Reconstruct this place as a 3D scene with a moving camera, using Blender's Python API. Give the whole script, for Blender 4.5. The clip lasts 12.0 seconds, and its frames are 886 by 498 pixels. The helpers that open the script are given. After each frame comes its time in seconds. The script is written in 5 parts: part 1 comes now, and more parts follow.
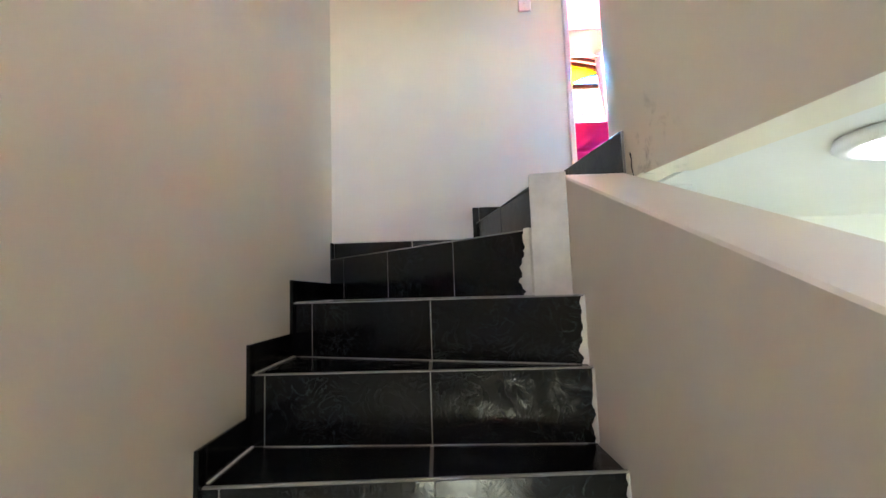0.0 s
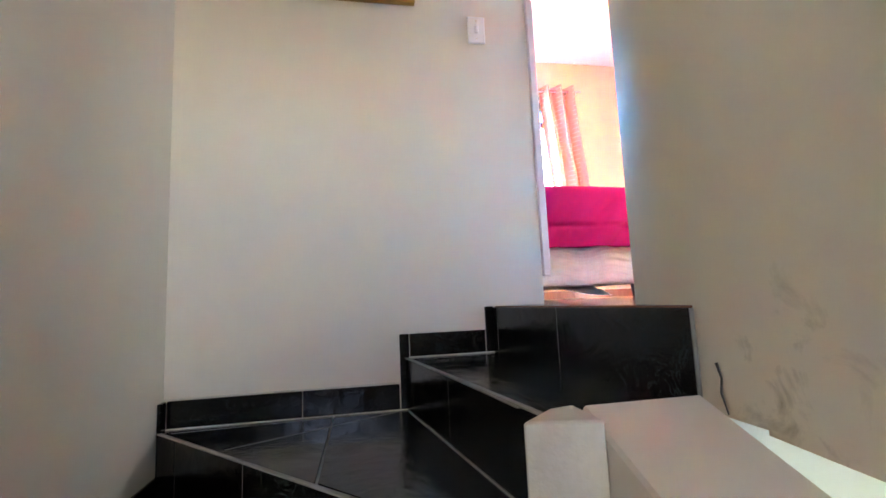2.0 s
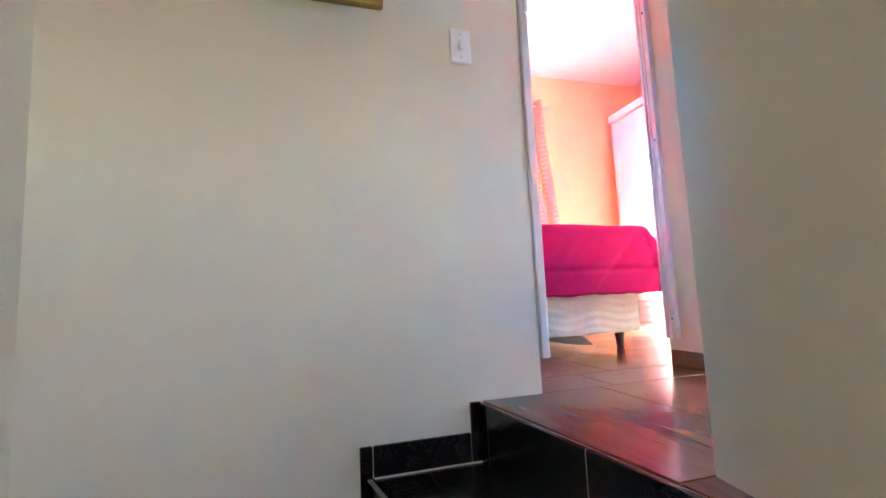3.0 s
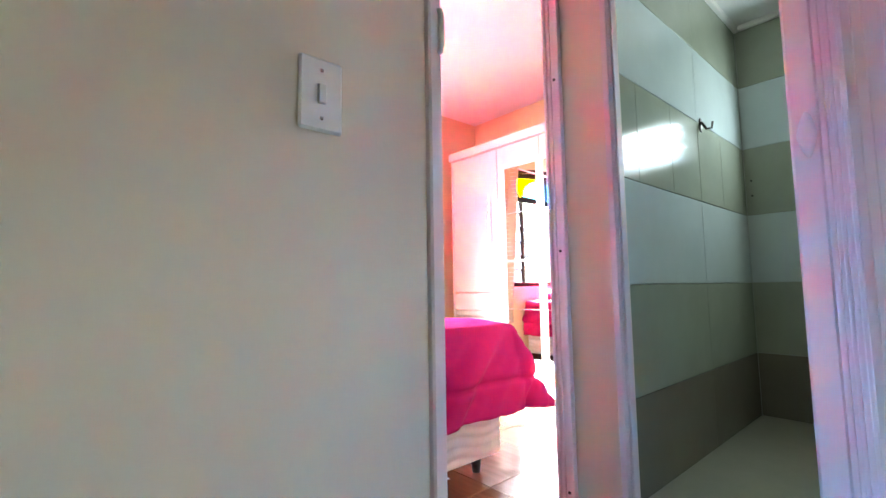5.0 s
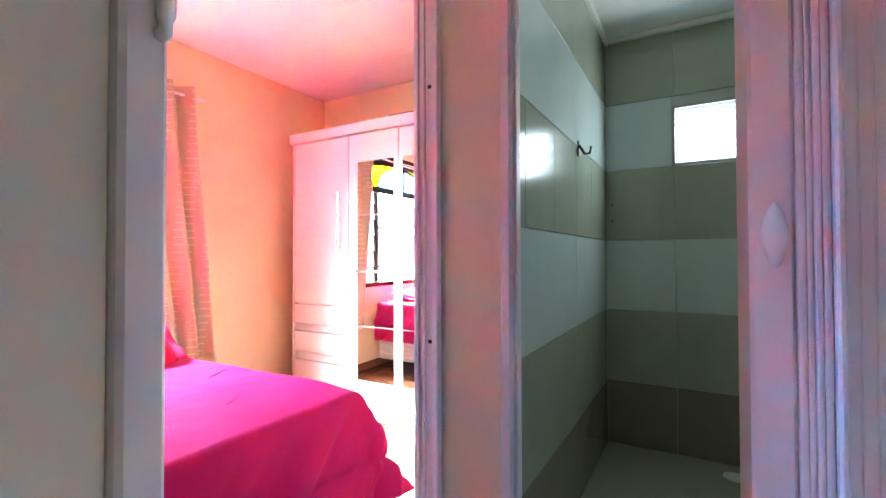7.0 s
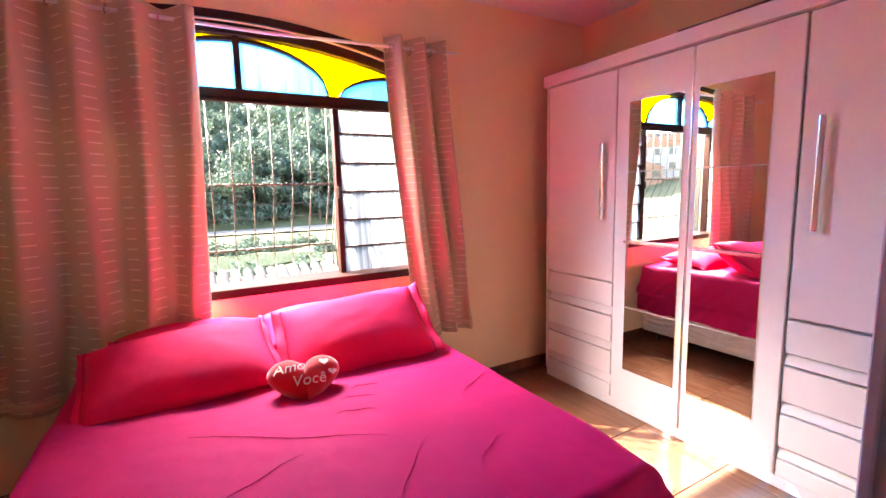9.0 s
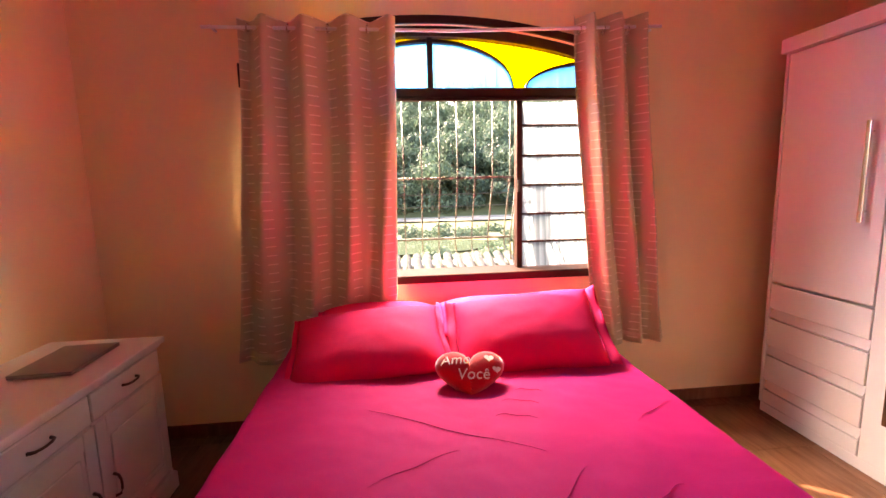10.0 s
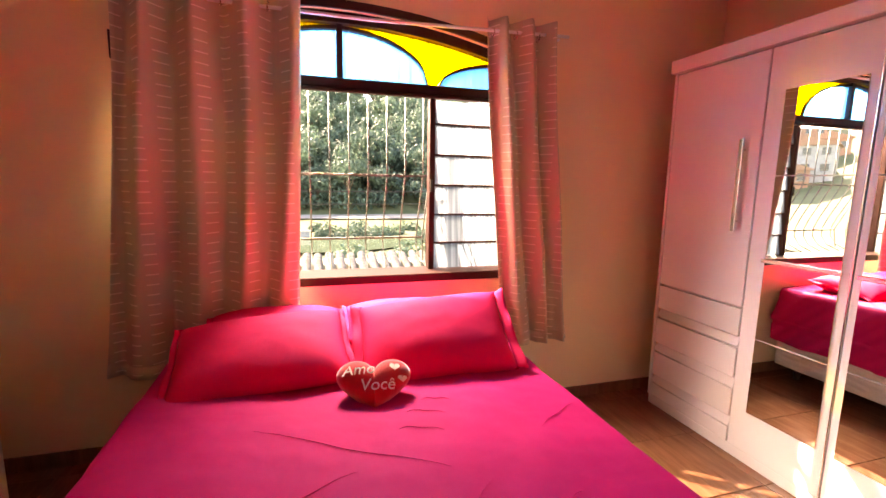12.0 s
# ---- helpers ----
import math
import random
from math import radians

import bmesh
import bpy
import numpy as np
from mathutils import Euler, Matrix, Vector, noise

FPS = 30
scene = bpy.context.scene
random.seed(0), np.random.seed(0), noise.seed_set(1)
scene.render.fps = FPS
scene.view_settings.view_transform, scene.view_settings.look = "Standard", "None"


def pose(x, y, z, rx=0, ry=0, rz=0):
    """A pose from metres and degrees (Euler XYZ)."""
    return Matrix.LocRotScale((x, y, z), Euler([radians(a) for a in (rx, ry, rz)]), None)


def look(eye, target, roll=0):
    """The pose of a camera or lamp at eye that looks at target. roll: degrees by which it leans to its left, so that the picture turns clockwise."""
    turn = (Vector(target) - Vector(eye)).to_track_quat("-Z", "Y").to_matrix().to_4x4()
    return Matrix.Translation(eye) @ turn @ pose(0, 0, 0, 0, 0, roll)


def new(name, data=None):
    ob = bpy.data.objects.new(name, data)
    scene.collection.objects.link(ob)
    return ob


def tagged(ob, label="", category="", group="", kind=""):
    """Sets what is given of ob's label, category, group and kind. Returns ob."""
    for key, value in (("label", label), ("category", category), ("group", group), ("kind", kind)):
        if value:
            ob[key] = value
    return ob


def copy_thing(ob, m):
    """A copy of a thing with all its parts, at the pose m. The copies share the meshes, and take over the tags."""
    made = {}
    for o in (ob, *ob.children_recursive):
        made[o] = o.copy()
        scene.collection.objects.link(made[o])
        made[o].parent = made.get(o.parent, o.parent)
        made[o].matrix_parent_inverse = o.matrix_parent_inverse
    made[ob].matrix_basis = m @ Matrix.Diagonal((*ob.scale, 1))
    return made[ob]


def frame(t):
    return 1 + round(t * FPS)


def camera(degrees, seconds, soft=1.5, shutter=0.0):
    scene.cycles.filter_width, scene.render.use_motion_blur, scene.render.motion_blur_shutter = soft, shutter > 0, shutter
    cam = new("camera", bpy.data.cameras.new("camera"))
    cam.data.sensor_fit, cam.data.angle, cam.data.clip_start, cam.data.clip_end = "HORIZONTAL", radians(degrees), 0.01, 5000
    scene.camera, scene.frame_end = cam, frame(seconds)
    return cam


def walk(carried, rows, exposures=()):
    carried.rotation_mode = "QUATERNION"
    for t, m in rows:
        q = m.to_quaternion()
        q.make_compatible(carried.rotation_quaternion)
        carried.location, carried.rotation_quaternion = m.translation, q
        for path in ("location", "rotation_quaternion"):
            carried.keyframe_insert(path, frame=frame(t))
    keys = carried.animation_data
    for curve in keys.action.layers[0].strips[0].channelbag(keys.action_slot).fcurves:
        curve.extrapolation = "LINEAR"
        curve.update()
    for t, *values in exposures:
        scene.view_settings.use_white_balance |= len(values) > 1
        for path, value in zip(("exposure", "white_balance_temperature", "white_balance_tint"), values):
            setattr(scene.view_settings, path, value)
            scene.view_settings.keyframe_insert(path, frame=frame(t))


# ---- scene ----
# ---------------------------------------------------------------- camera
cam = camera(89.9, 12.0)
PATH = [
    (0, (0.596, 0.321, -0.565), (0.619, 2.312, -0.368), -2),
    (0.25, (0.582, 0.448, -0.506), (0.609, 2.436, -0.288), -2),
    (0.5, (0.568, 0.575, -0.447), (0.600, 2.561, -0.209), -2),
    (0.75, (0.584, 0.669, -0.385), (0.666, 2.652, -0.140), -2.05),
    (1, (0.600, 0.764, -0.322), (0.732, 2.744, -0.070), -2.1),
    (1.25, (0.623, 0.849, -0.232), (0.814, 2.823, 0.015), -2.25),
    (1.5, (0.645, 0.933, -0.143), (0.896, 2.902, 0.101), -2.4),
    (1.75, (0.659, 1.030, -0.057), (0.962, 2.992, 0.181), -2.45),
    (2, (0.674, 1.128, 0.028), (1.029, 3.082, 0.261), -2.5),
    (2.25, (0.681, 1.231, 0.103), (1.105, 3.171, 0.328), -2.5),
    (2.5, (0.688, 1.334, 0.178), (1.182, 3.260, 0.395), -2.5),
    (2.75, (0.681, 1.416, 0.251), (1.215, 3.331, 0.466), -2.55),
    (3, (0.674, 1.498, 0.323), (1.248, 3.402, 0.537), -2.6),
    (3.2, (0.688, 1.547, 0.371), (1.299, 3.439, 0.593), -2.6),
    (4.8, (0.806, 2.120, 0.814), (2.055, 3.672, 0.988), -0.9),
    (5, (0.851, 2.170, 0.841), (2.169, 3.665, 1.012), -0.9),
    (5.25, (0.906, 2.224, 0.896), (2.308, 3.635, 1.067), -0.85),
    (5.5, (0.961, 2.279, 0.951), (2.446, 3.606, 1.123), -0.8),
    (5.75, (0.998, 2.327, 0.997), (2.552, 3.569, 1.168), -0.75),
    (6, (1.035, 2.375, 1.043), (2.658, 3.532, 1.214), -0.7),
    (6.25, (1.067, 2.401, 1.085), (2.740, 3.484, 1.233), -0.65),
    (6.5, (1.099, 2.426, 1.127), (2.821, 3.435, 1.252), -0.6),
    (6.7, (1.157, 2.441, 1.133), (2.901, 3.418, 1.208), -0.5),
    (8.3, (1.416, 2.757, 1.338), (2.919, 4.061, 1.138), -1.6),
    (8.5, (1.438, 2.801, 1.359), (2.842, 4.208, 1.137), -1.5),
    (8.75, (1.475, 2.841, 1.361), (2.663, 4.409, 1.119), -1.45),
    (9, (1.512, 2.882, 1.364), (2.484, 4.610, 1.101), -1.4),
    (9.25, (1.536, 2.896, 1.373), (2.248, 4.725, 1.103), -1.4),
    (9.5, (1.561, 2.910, 1.382), (2.012, 4.839, 1.104), -1.4),
    (9.75, (1.570, 2.926, 1.381), (1.893, 4.876, 1.099), -1.4),
    (10, (1.579, 2.943, 1.381), (1.774, 4.913, 1.095), -1.4),
    (10.25, (1.592, 2.960, 1.379), (1.766, 4.931, 1.090), -1.05),
    (10.5, (1.605, 2.976, 1.378), (1.758, 4.949, 1.085), -0.7),
    (10.75, (1.609, 2.989, 1.375), (1.773, 4.960, 1.081), -0.25),
    (11, (1.613, 3.002, 1.373), (1.788, 4.972, 1.076), 0.2),
    (11.25, (1.619, 3.010, 1.377), (1.819, 4.977, 1.079), 0.35),
    (11.5, (1.624, 3.017, 1.380), (1.849, 4.982, 1.083), 0.5),
    (11.75, (1.626, 3.021, 1.380), (2.019, 4.952, 1.085), 0.75),
    (12, (1.627, 3.024, 1.380), (2.190, 4.921, 1.087), 1),
]
EXPO = [(0.0, 6.87, 6650, 17), (1.0, 6.83, 6650, 17), (2.0, 6.52, 6650, 17), (3.0, 6.33, 6550, 13), (4.8, 5.8, 6500, 8), (5.5, 5.65, 6500, 7), (6.7, 5.45, 6500, 7), (7.6, 4.8, 6200, 16), (8.3, 4.1, 5900, 19), (8.6, 3.85, 6300, 20), (9.0, 3.5, 7200, 22), (9.5, 3.36, 8700, 24), (12.0, 3.15, 9500, 24)]
walk(cam, [(t, look(e, g, r)) for t, e, g, r in PATH], EXPO)

# ---------------------------------------------------------------- light
SUN_DIR = Vector((1.345, -1.25, -1.42)).normalized()
world = bpy.data.worlds.new("sky")
scene.world = world
world.use_nodes = True
wn = world.node_tree
sky = wn.nodes.new("ShaderNodeTexSky")
sky.sky_type, sky.sun_disc = "NISHITA", False
sky.sun_elevation = math.asin(-SUN_DIR.z)
sky.sun_rotation = math.atan2(-SUN_DIR.x, -SUN_DIR.y)
wn.links.new(sky.outputs[0], wn.nodes["Background"].inputs[0])
wn.nodes["Background"].inputs[1].default_value = 0.15


def lamp(name, kind, energy, colour, m, size=None, angle=None):
    data = bpy.data.lights.new(name, kind)
    data.energy, data.color = energy, colour
    if size:
        data.shape, data.size, data.size_y = "RECTANGLE", size[0], size[1]
    if angle:
        data.angle = radians(angle)
    ob = new(name, data)
    ob.matrix_world = m
    return ob


lamp("sun", "SUN", 4.5, (1.0, 0.93, 0.82), look((0, 0, 0), SUN_DIR), angle=0.5)
# daylight through the openings, two of which are added out of view
lamp("window_daylight", "AREA", 108, (1.0, 0.97, 0.90), look((1.6, 6.0, 2.55), (1.8, 4.0, 0.9)), (1.1, 0.8))
lamp("side_daylight", "AREA", 9, (1.0, 0.95, 0.90), look((0.82, 6.05, 2.22), (1.3, 4.2, 0.9)), (0.9, 0.6))
lamp("stair_window_daylight", "AREA", 0.064, (0.92, 1.0, 1.0), look((0.75, -1.28, -2.10), (0.6, 1.0, -0.6)), (0.38, 0.38))
# added fill at an invented high opening, brightens the upper stair walls
lamp("stair_high_fill", "AREA", 0.090, (1.0, 0.88, 0.80), look((0.31, -1.28, 1.12), (1.28, 1.3, 0.5)), (0.40, 0.38))
lamp("bath_window_daylight", "AREA", 0.31, (0.87, 1.0, 0.98), look((4.02, 2.36, 1.79), (2.5, 2.4, 1.3)), (0.4, 0.26))
# added bluish fill for the lower room, from an invented opening
lamp("lower_room_fill", "AREA", 0.13, (0.66, 0.88, 1.0), look((3.2, -1.28, -1.95), (1.6, 1.2, -1.4)), (1.5, 0.6))

# ---------------------------------------------------------------- materials
def nodes_of(m):
    m.use_nodes = True
    nt = m.node_tree
    return nt, nt.nodes["Principled BSDF"]


def coords(nt, scale=(1, 1, 1), obj=True):
    tc = nt.nodes.new("ShaderNodeTexCoord")
    mp = nt.nodes.new("ShaderNodeMapping")
    mp.inputs["Scale"].default_value = scale
    nt.links.new(tc.outputs["Object" if obj else "Generated"], mp.inputs[0])
    return mp.outputs[0]


def noise_tex(nt, vec, scale, detail=6, rough=0.6, distort=0.0):
    n = nt.nodes.new("ShaderNodeTexNoise")
    n.inputs["Scale"].default_value, n.inputs["Detail"].default_value = scale, detail
    n.inputs["Roughness"].default_value, n.inputs["Distortion"].default_value = rough, distort
    nt.links.new(vec, n.inputs["Vector"])
    return n.outputs["Fac"]


def ramp(nt, fac, stops):
    r = nt.nodes.new("ShaderNodeValToRGB")
    els = r.color_ramp.elements
    while len(els) < len(stops):
        els.new(0.5)
    for e, (p, c) in zip(els, stops):
        e.position, e.color = p, (*c, 1)
    nt.links.new(fac, r.inputs[0])
    return r.outputs[0]


def bump(nt, fac, strength, dist, bsdf):
    b = nt.nodes.new("ShaderNodeBump")
    b.inputs["Strength"].default_value, b.inputs["Distance"].default_value = strength, dist
    nt.links.new(fac, b.inputs["Height"])
    nt.links.new(b.outputs[0], bsdf.inputs["Normal"])
    return b


def mix(nt, fac, a, b, mode="MIX"):
    m = nt.nodes.new("ShaderNodeMix")
    m.data_type, m.blend_type = "RGBA", mode
    for sock, v in ((m.inputs[0], fac), (m.inputs[6], a), (m.inputs[7], b)):
        if isinstance(v, (int, float)):
            sock.default_value = v
        elif isinstance(v, tuple):
            sock.default_value = (*v, 1)
        else:
            nt.links.new(v, sock)
    return m.outputs[2]


def paint(name, col, rough=0.6, vary=0.12, scale=1.6, fine=60, bstr=0.15, metal=0.0, dirt=None):
    """A painted or plain surface: broad blotches, fine grain, light relief."""
    m = bpy.data.materials.new(name)
    nt, b = nodes_of(m)
    v = coords(nt)
    broad = noise_tex(nt, v, scale, 4)
    grain = noise_tex(nt, v, fine, 3)
    lo = tuple(c * (1 - vary) for c in col)
    hi = tuple(min(1, c * (1 + vary * 0.6)) for c in col)
    c = ramp(nt, broad, [(0.3, lo), (0.7, hi)])
    c = mix(nt, 0.12, c, ramp(nt, grain, [(0.3, lo), (0.7, hi)]))
    if dirt:
        spots = noise_tex(nt, v, 5.5, 8, 0.7, 0.4)
        c = mix(nt, ramp(nt, spots, [(0.70, (0, 0, 0)), (0.80, (0.5, 0.5, 0.5))]), c, dirt)
    nt.links.new(c, b.inputs["Base Color"])
    b.inputs["Roughness"].default_value, b.inputs["Metallic"].default_value = rough, metal
    if bstr:
        bump(nt, grain, bstr, 0.002, b)
    return m


def black_stone():
    """Polished black tile with fine pale veins."""
    m = bpy.data.materials.new("black_veined_tile")
    nt, b = nodes_of(m)
    v = coords(nt)
    info = nt.nodes.new("ShaderNodeObjectInfo")
    off = nt.nodes.new("ShaderNodeVectorMath")
    off.operation = "MULTIPLY_ADD"
    nt.links.new(v, off.inputs[0])
    off.inputs[1].default_value = (1, 1, 1)
    nt.links.new(info.outputs["Random"], off.inputs[2])
    n = noise_tex(nt, off.outputs[0], 10, 8, 0.64, 1.9)
    n2 = noise_tex(nt, off.outputs[0], 2.2, 3)
    vein = ramp(nt, n, [(0.49, (0, 0, 0)), (0.5, (1, 1, 1)), (0.51, (0, 0, 0))])
    mask = ramp(nt, n2, [(0.45, (0.02, 0.02, 0.02)), (0.66, (0.30, 0.30, 0.30))])
    f = mix(nt, 1.0, vein, mask, "MULTIPLY")
    c = mix(nt, f, (0.006, 0.0065, 0.0065), (0.2, 0.26, 0.26))
    nt.links.new(c, b.inputs["Base Color"])
    smear = noise_tex(nt, v, 9, 5)
    nt.links.new(ramp(nt, smear, [(0.3, (0.04,) * 3), (0.8, (0.14,) * 3)]), b.inputs["Roughness"])
    b.inputs["Specular IOR Level"].default_value = 0.32
    bump(nt, n, 0.42, 0.004, b)
    return m


def wood_tile(name, lo, hi, rough=0.16):
    """Glazed ceramic floor tile printed with wood grain."""
    m = bpy.data.materials.new(name)
    nt, b = nodes_of(m)
    v = coords(nt, (14, 1.3, 1))
    info = nt.nodes.new("ShaderNodeObjectInfo")
    add = nt.nodes.new("ShaderNodeVectorMath")
    nt.links.new(v, add.inputs[0])
    sc = nt.nodes.new("ShaderNodeMath")
    sc.operation = "MULTIPLY"
    sc.inputs[1].default_value = 37.0
    nt.links.new(info.outputs["Random"], sc.inputs[0])
    nt.links.new(sc.outputs[0], add.inputs[1])
    g = noise_tex(nt, add.outputs[0], 2.2, 7, 0.65, 0.5)
    g2 = noise_tex(nt, coords(nt), 3, 2)
    c = ramp(nt, g, [(0.3, lo), (0.7, hi)])
    c = mix(nt, 0.35, c, ramp(nt, g2, [(0.35, lo), (0.7, hi)]))
    nt.links.new(c, b.inputs["Base Color"])
    nt.links.new(ramp(nt, g2, [(0.3, (rough * 0.7,) * 3), (0.8, (rough * 1.7,) * 3)]), b.inputs["Roughness"])
    bump(nt, g, 0.05, 0.003, b)
    return m


def cloth(name, col, rough=0.75, crease=0.35, sheen=0.3, scale=5.0, thin=None):
    m = bpy.data.materials.new(name)
    nt, b = nodes_of(m)
    v = coords(nt)
    n = noise_tex(nt, v, scale, 6, 0.55, 0.8)
    w = noise_tex(nt, v, 420, 1)
    c = ramp(nt, n, [(0.3, tuple(x * 0.9 for x in col)), (0.7, tuple(min(1, x * 1.08) for x in col))])
    nt.links.new(c, b.inputs["Base Color"])
    b.inputs["Roughness"].default_value = rough
    b.inputs["Sheen Weight"].default_value = sheen
    b.inputs["Specular IOR Level"].default_value = 0.1
    bb = bump(nt, n, crease, 0.02, b)
    b2 = nt.nodes.new("ShaderNodeBump")
    b2.inputs["Strength"].default_value, b2.inputs["Distance"].default_value = 0.15, 0.001
    nt.links.new(w, b2.inputs["Height"])
    nt.links.new(bb.outputs[0], b2.inputs["Normal"])
    nt.links.new(b2.outputs[0], b.inputs["Normal"])
    return m


def curtain_cloth():
    """Beige curtain with short woven dashes in level rows; lets some light through."""
    m = bpy.data.materials.new("curtain_cloth")
    nt, b = nodes_of(m)
    v = coords(nt)
    sep = nt.nodes.new("ShaderNodeSeparateXYZ")
    nt.links.new(v, sep.inputs[0])
    rows = nt.nodes.new("ShaderNodeMath")
    rows.operation = "MULTIPLY"
    rows.inputs[1].default_value = 1 / 0.047
    nt.links.new(sep.outputs[2], rows.inputs[0])
    fr = nt.nodes.new("ShaderNodeMath")
    fr.operation = "FRACT"
    nt.links.new(rows.outputs[0], fr.inputs[0])
    line = nt.nodes.new("ShaderNodeMath")
    line.operation = "LESS_THAN"
    line.inputs[1].default_value = 0.12
    nt.links.new(fr.outputs[0], line.inputs[0])
    wave = nt.nodes.new("ShaderNodeTexWave")
    wave.bands_direction = "X"
    wave.inputs["Scale"].default_value, wave.inputs["Distortion"].default_value = 3.6, 1.2
    wave.inputs["Detail"].default_value, wave.inputs["Detail Scale"].default_value = 1.0, 0.6
    nt.links.new(v, wave.inputs["Vector"])
    brk = ramp(nt, wave.outputs["Fac"], [(0.42, (0, 0, 0)), (0.55, (1, 1, 1))])
    f = mix(nt, 1.0, line.outputs[0], brk, "MULTIPLY")
    base = ramp(nt, noise_tex(nt, v, 3, 4), [(0.3, (0.54, 0.46, 0.33)), (0.7, (0.59, 0.50, 0.36))])
    c = mix(nt, f, base, (0.82, 0.75, 0.64))
    nt.links.new(c, b.inputs["Base Color"])
    b.inputs["Roughness"].default_value = 0.85
    tr = nt.nodes.new("ShaderNodeBsdfTranslucent")
    nt.links.new(c, tr.inputs[0])
    ms = nt.nodes.new("ShaderNodeMixShader")
    ms.inputs[0].default_value = 0.07
    nt.links.new(b.outputs[0], ms.inputs[1])
    nt.links.new(tr.outputs[0], ms.inputs[2])
    nt.links.new(ms.outputs[0], nt.nodes["Material Output"].inputs[0])
    return m


def pane_glass(name, tint, gloss=0.06, frost=0.0, rough=0.02):
    """Window glass: tinted see-through with a weak shine; frost mixes in scattering."""
    m = bpy.data.materials.new(name)
    nt, b = nodes_of(m)
    nt.nodes.remove(b)
    t = nt.nodes.new("ShaderNodeBsdfTransparent")
    t.inputs[0].default_value = (*tint, 1)
    out = t.outputs[0]
    if frost:
        tl = nt.nodes.new("ShaderNodeBsdfTranslucent")
        v = coords(nt, (75, 1, 1))
        nt.links.new(ramp(nt, noise_tex(nt, v, 1, 1), [(0.3, tuple(0.45 * x for x in tint)), (0.6, tint)]), tl.inputs[0])
        ms = nt.nodes.new("ShaderNodeMixShader")
        ms.inputs[0].default_value = frost
        nt.links.new(out, ms.inputs[1])
        nt.links.new(tl.outputs[0], ms.inputs[2])
        out = ms.outputs[0]
    g = nt.nodes.new("ShaderNodeBsdfGlossy")
    g.inputs["Roughness"].default_value = rough
    ms = nt.nodes.new("ShaderNodeMixShader")
    ms.inputs[0].default_value = gloss
    nt.links.new(out, ms.inputs[1])
    nt.links.new(g.outputs[0], ms.inputs[2])
    nt.links.new(ms.outputs[0], nt.nodes["Material Output"].inputs[0])
    return m


def glow(name, col, strength):
    m = bpy.data.materials.new(name)
    nt, b = nodes_of(m)
    b.inputs["Base Color"].default_value = (*col, 1)
    b.inputs["Emission Color"].default_value = (*col, 1)
    b.inputs["Emission Strength"].default_value = strength
    return m


def leaves():
    m = bpy.data.materials.new("foliage")
    nt, b = nodes_of(m)
    geo = nt.nodes.new("ShaderNodeNewGeometry")
    info = nt.nodes.new("ShaderNodeObjectInfo")
    c = ramp(nt, geo.outputs["Random Per Island"], [(0.0, (0.03, 0.06, 0.045)), (0.6, (0.08, 0.14, 0.10)), (1.0, (0.22, 0.30, 0.19))])
    c = mix(nt, 0.4, c, ramp(nt, info.outputs["Random"], [(0.0, (0.03, 0.065, 0.055)), (1.0, (0.14, 0.21, 0.12))]))
    nt.links.new(c, b.inputs["Base Color"])
    b.inputs["Roughness"].default_value = 0.55
    tr = nt.nodes.new("ShaderNodeBsdfTranslucent")
    nt.links.new(c, tr.inputs[0])
    ms = nt.nodes.new("ShaderNodeMixShader")
    ms.inputs[0].default_value = 0.35
    nt.links.new(b.outputs[0], ms.inputs[1])
    nt.links.new(tr.outputs[0], ms.inputs[2])
    nt.links.new(ms.outputs[0], nt.nodes["Material Output"].inputs[0])
    return m


def two_tone(name, lo, hi, scale, rough=0.9):
    m = bpy.data.materials.new(name)
    nt, b = nodes_of(m)
    v = coords(nt)
    c = ramp(nt, noise_tex(nt, v, scale, 6, 0.65), [(0.38, lo), (0.62, hi)])
    c = mix(nt, 0.3, c, ramp(nt, noise_tex(nt, v, scale * 12, 4), [(0.3, lo), (0.7, hi)]))
    nt.links.new(c, b.inputs["Base Color"])
    b.inputs["Roughness"].default_value = rough
    return m


CREAM = paint("cream_wall_paint", (0.75, 0.66, 0.56), 0.55, 0.06, 1.1, 90, 0.12, dirt=(0.5, 0.4, 0.27))
PEACH = paint("peach_wall_paint", (0.84, 0.65, 0.41), 0.6, 0.05, 1.2, 90, 0.12)
WHITE = paint("white_ceiling_paint", (0.82, 0.80, 0.77), 0.7, 0.04, 1.0, 80, 0.1)
PLASTER = paint("rough_white_plaster", (0.66, 0.61, 0.53), 0.85, 0.16, 9, 70, 0.6, dirt=(0.42, 0.34, 0.24))


def stained_wall():
    """Cream wall paint with brown damp marks and scuffs round the foot of its corner."""
    m = paint("stained_cream_paint", (0.80, 0.71, 0.56), 0.55, 0.06, 1.1, 90, 0.12)
    nt = m.node_tree
    b = nt.nodes["Principled BSDF"]
    old = b.inputs["Base Color"].links[0].from_socket
    tc = nt.nodes.new("ShaderNodeTexCoord")
    d = nt.nodes.new("ShaderNodeVectorMath")
    d.operation = "DISTANCE"
    d.inputs[1].default_value = (1.28, 1.74, -0.12)
    nt.links.new(tc.outputs["Object"], d.inputs[0])
    near = ramp(nt, d.outputs["Value"], [(0.03, (0.6,) * 3), (0.26, (0.0,) * 3)])
    blot = ramp(nt, noise_tex(nt, tc.outputs["Object"], 13, 6, 0.6, 0.6), [(0.58, (0, 0, 0)), (0.72, (1, 1, 1))])
    f = mix(nt, 1.0, near, blot, "MULTIPLY")
    c = mix(nt, f, old, (0.24, 0.17, 0.08))
    nt.links.new(c, b.inputs["Base Color"])
    return m


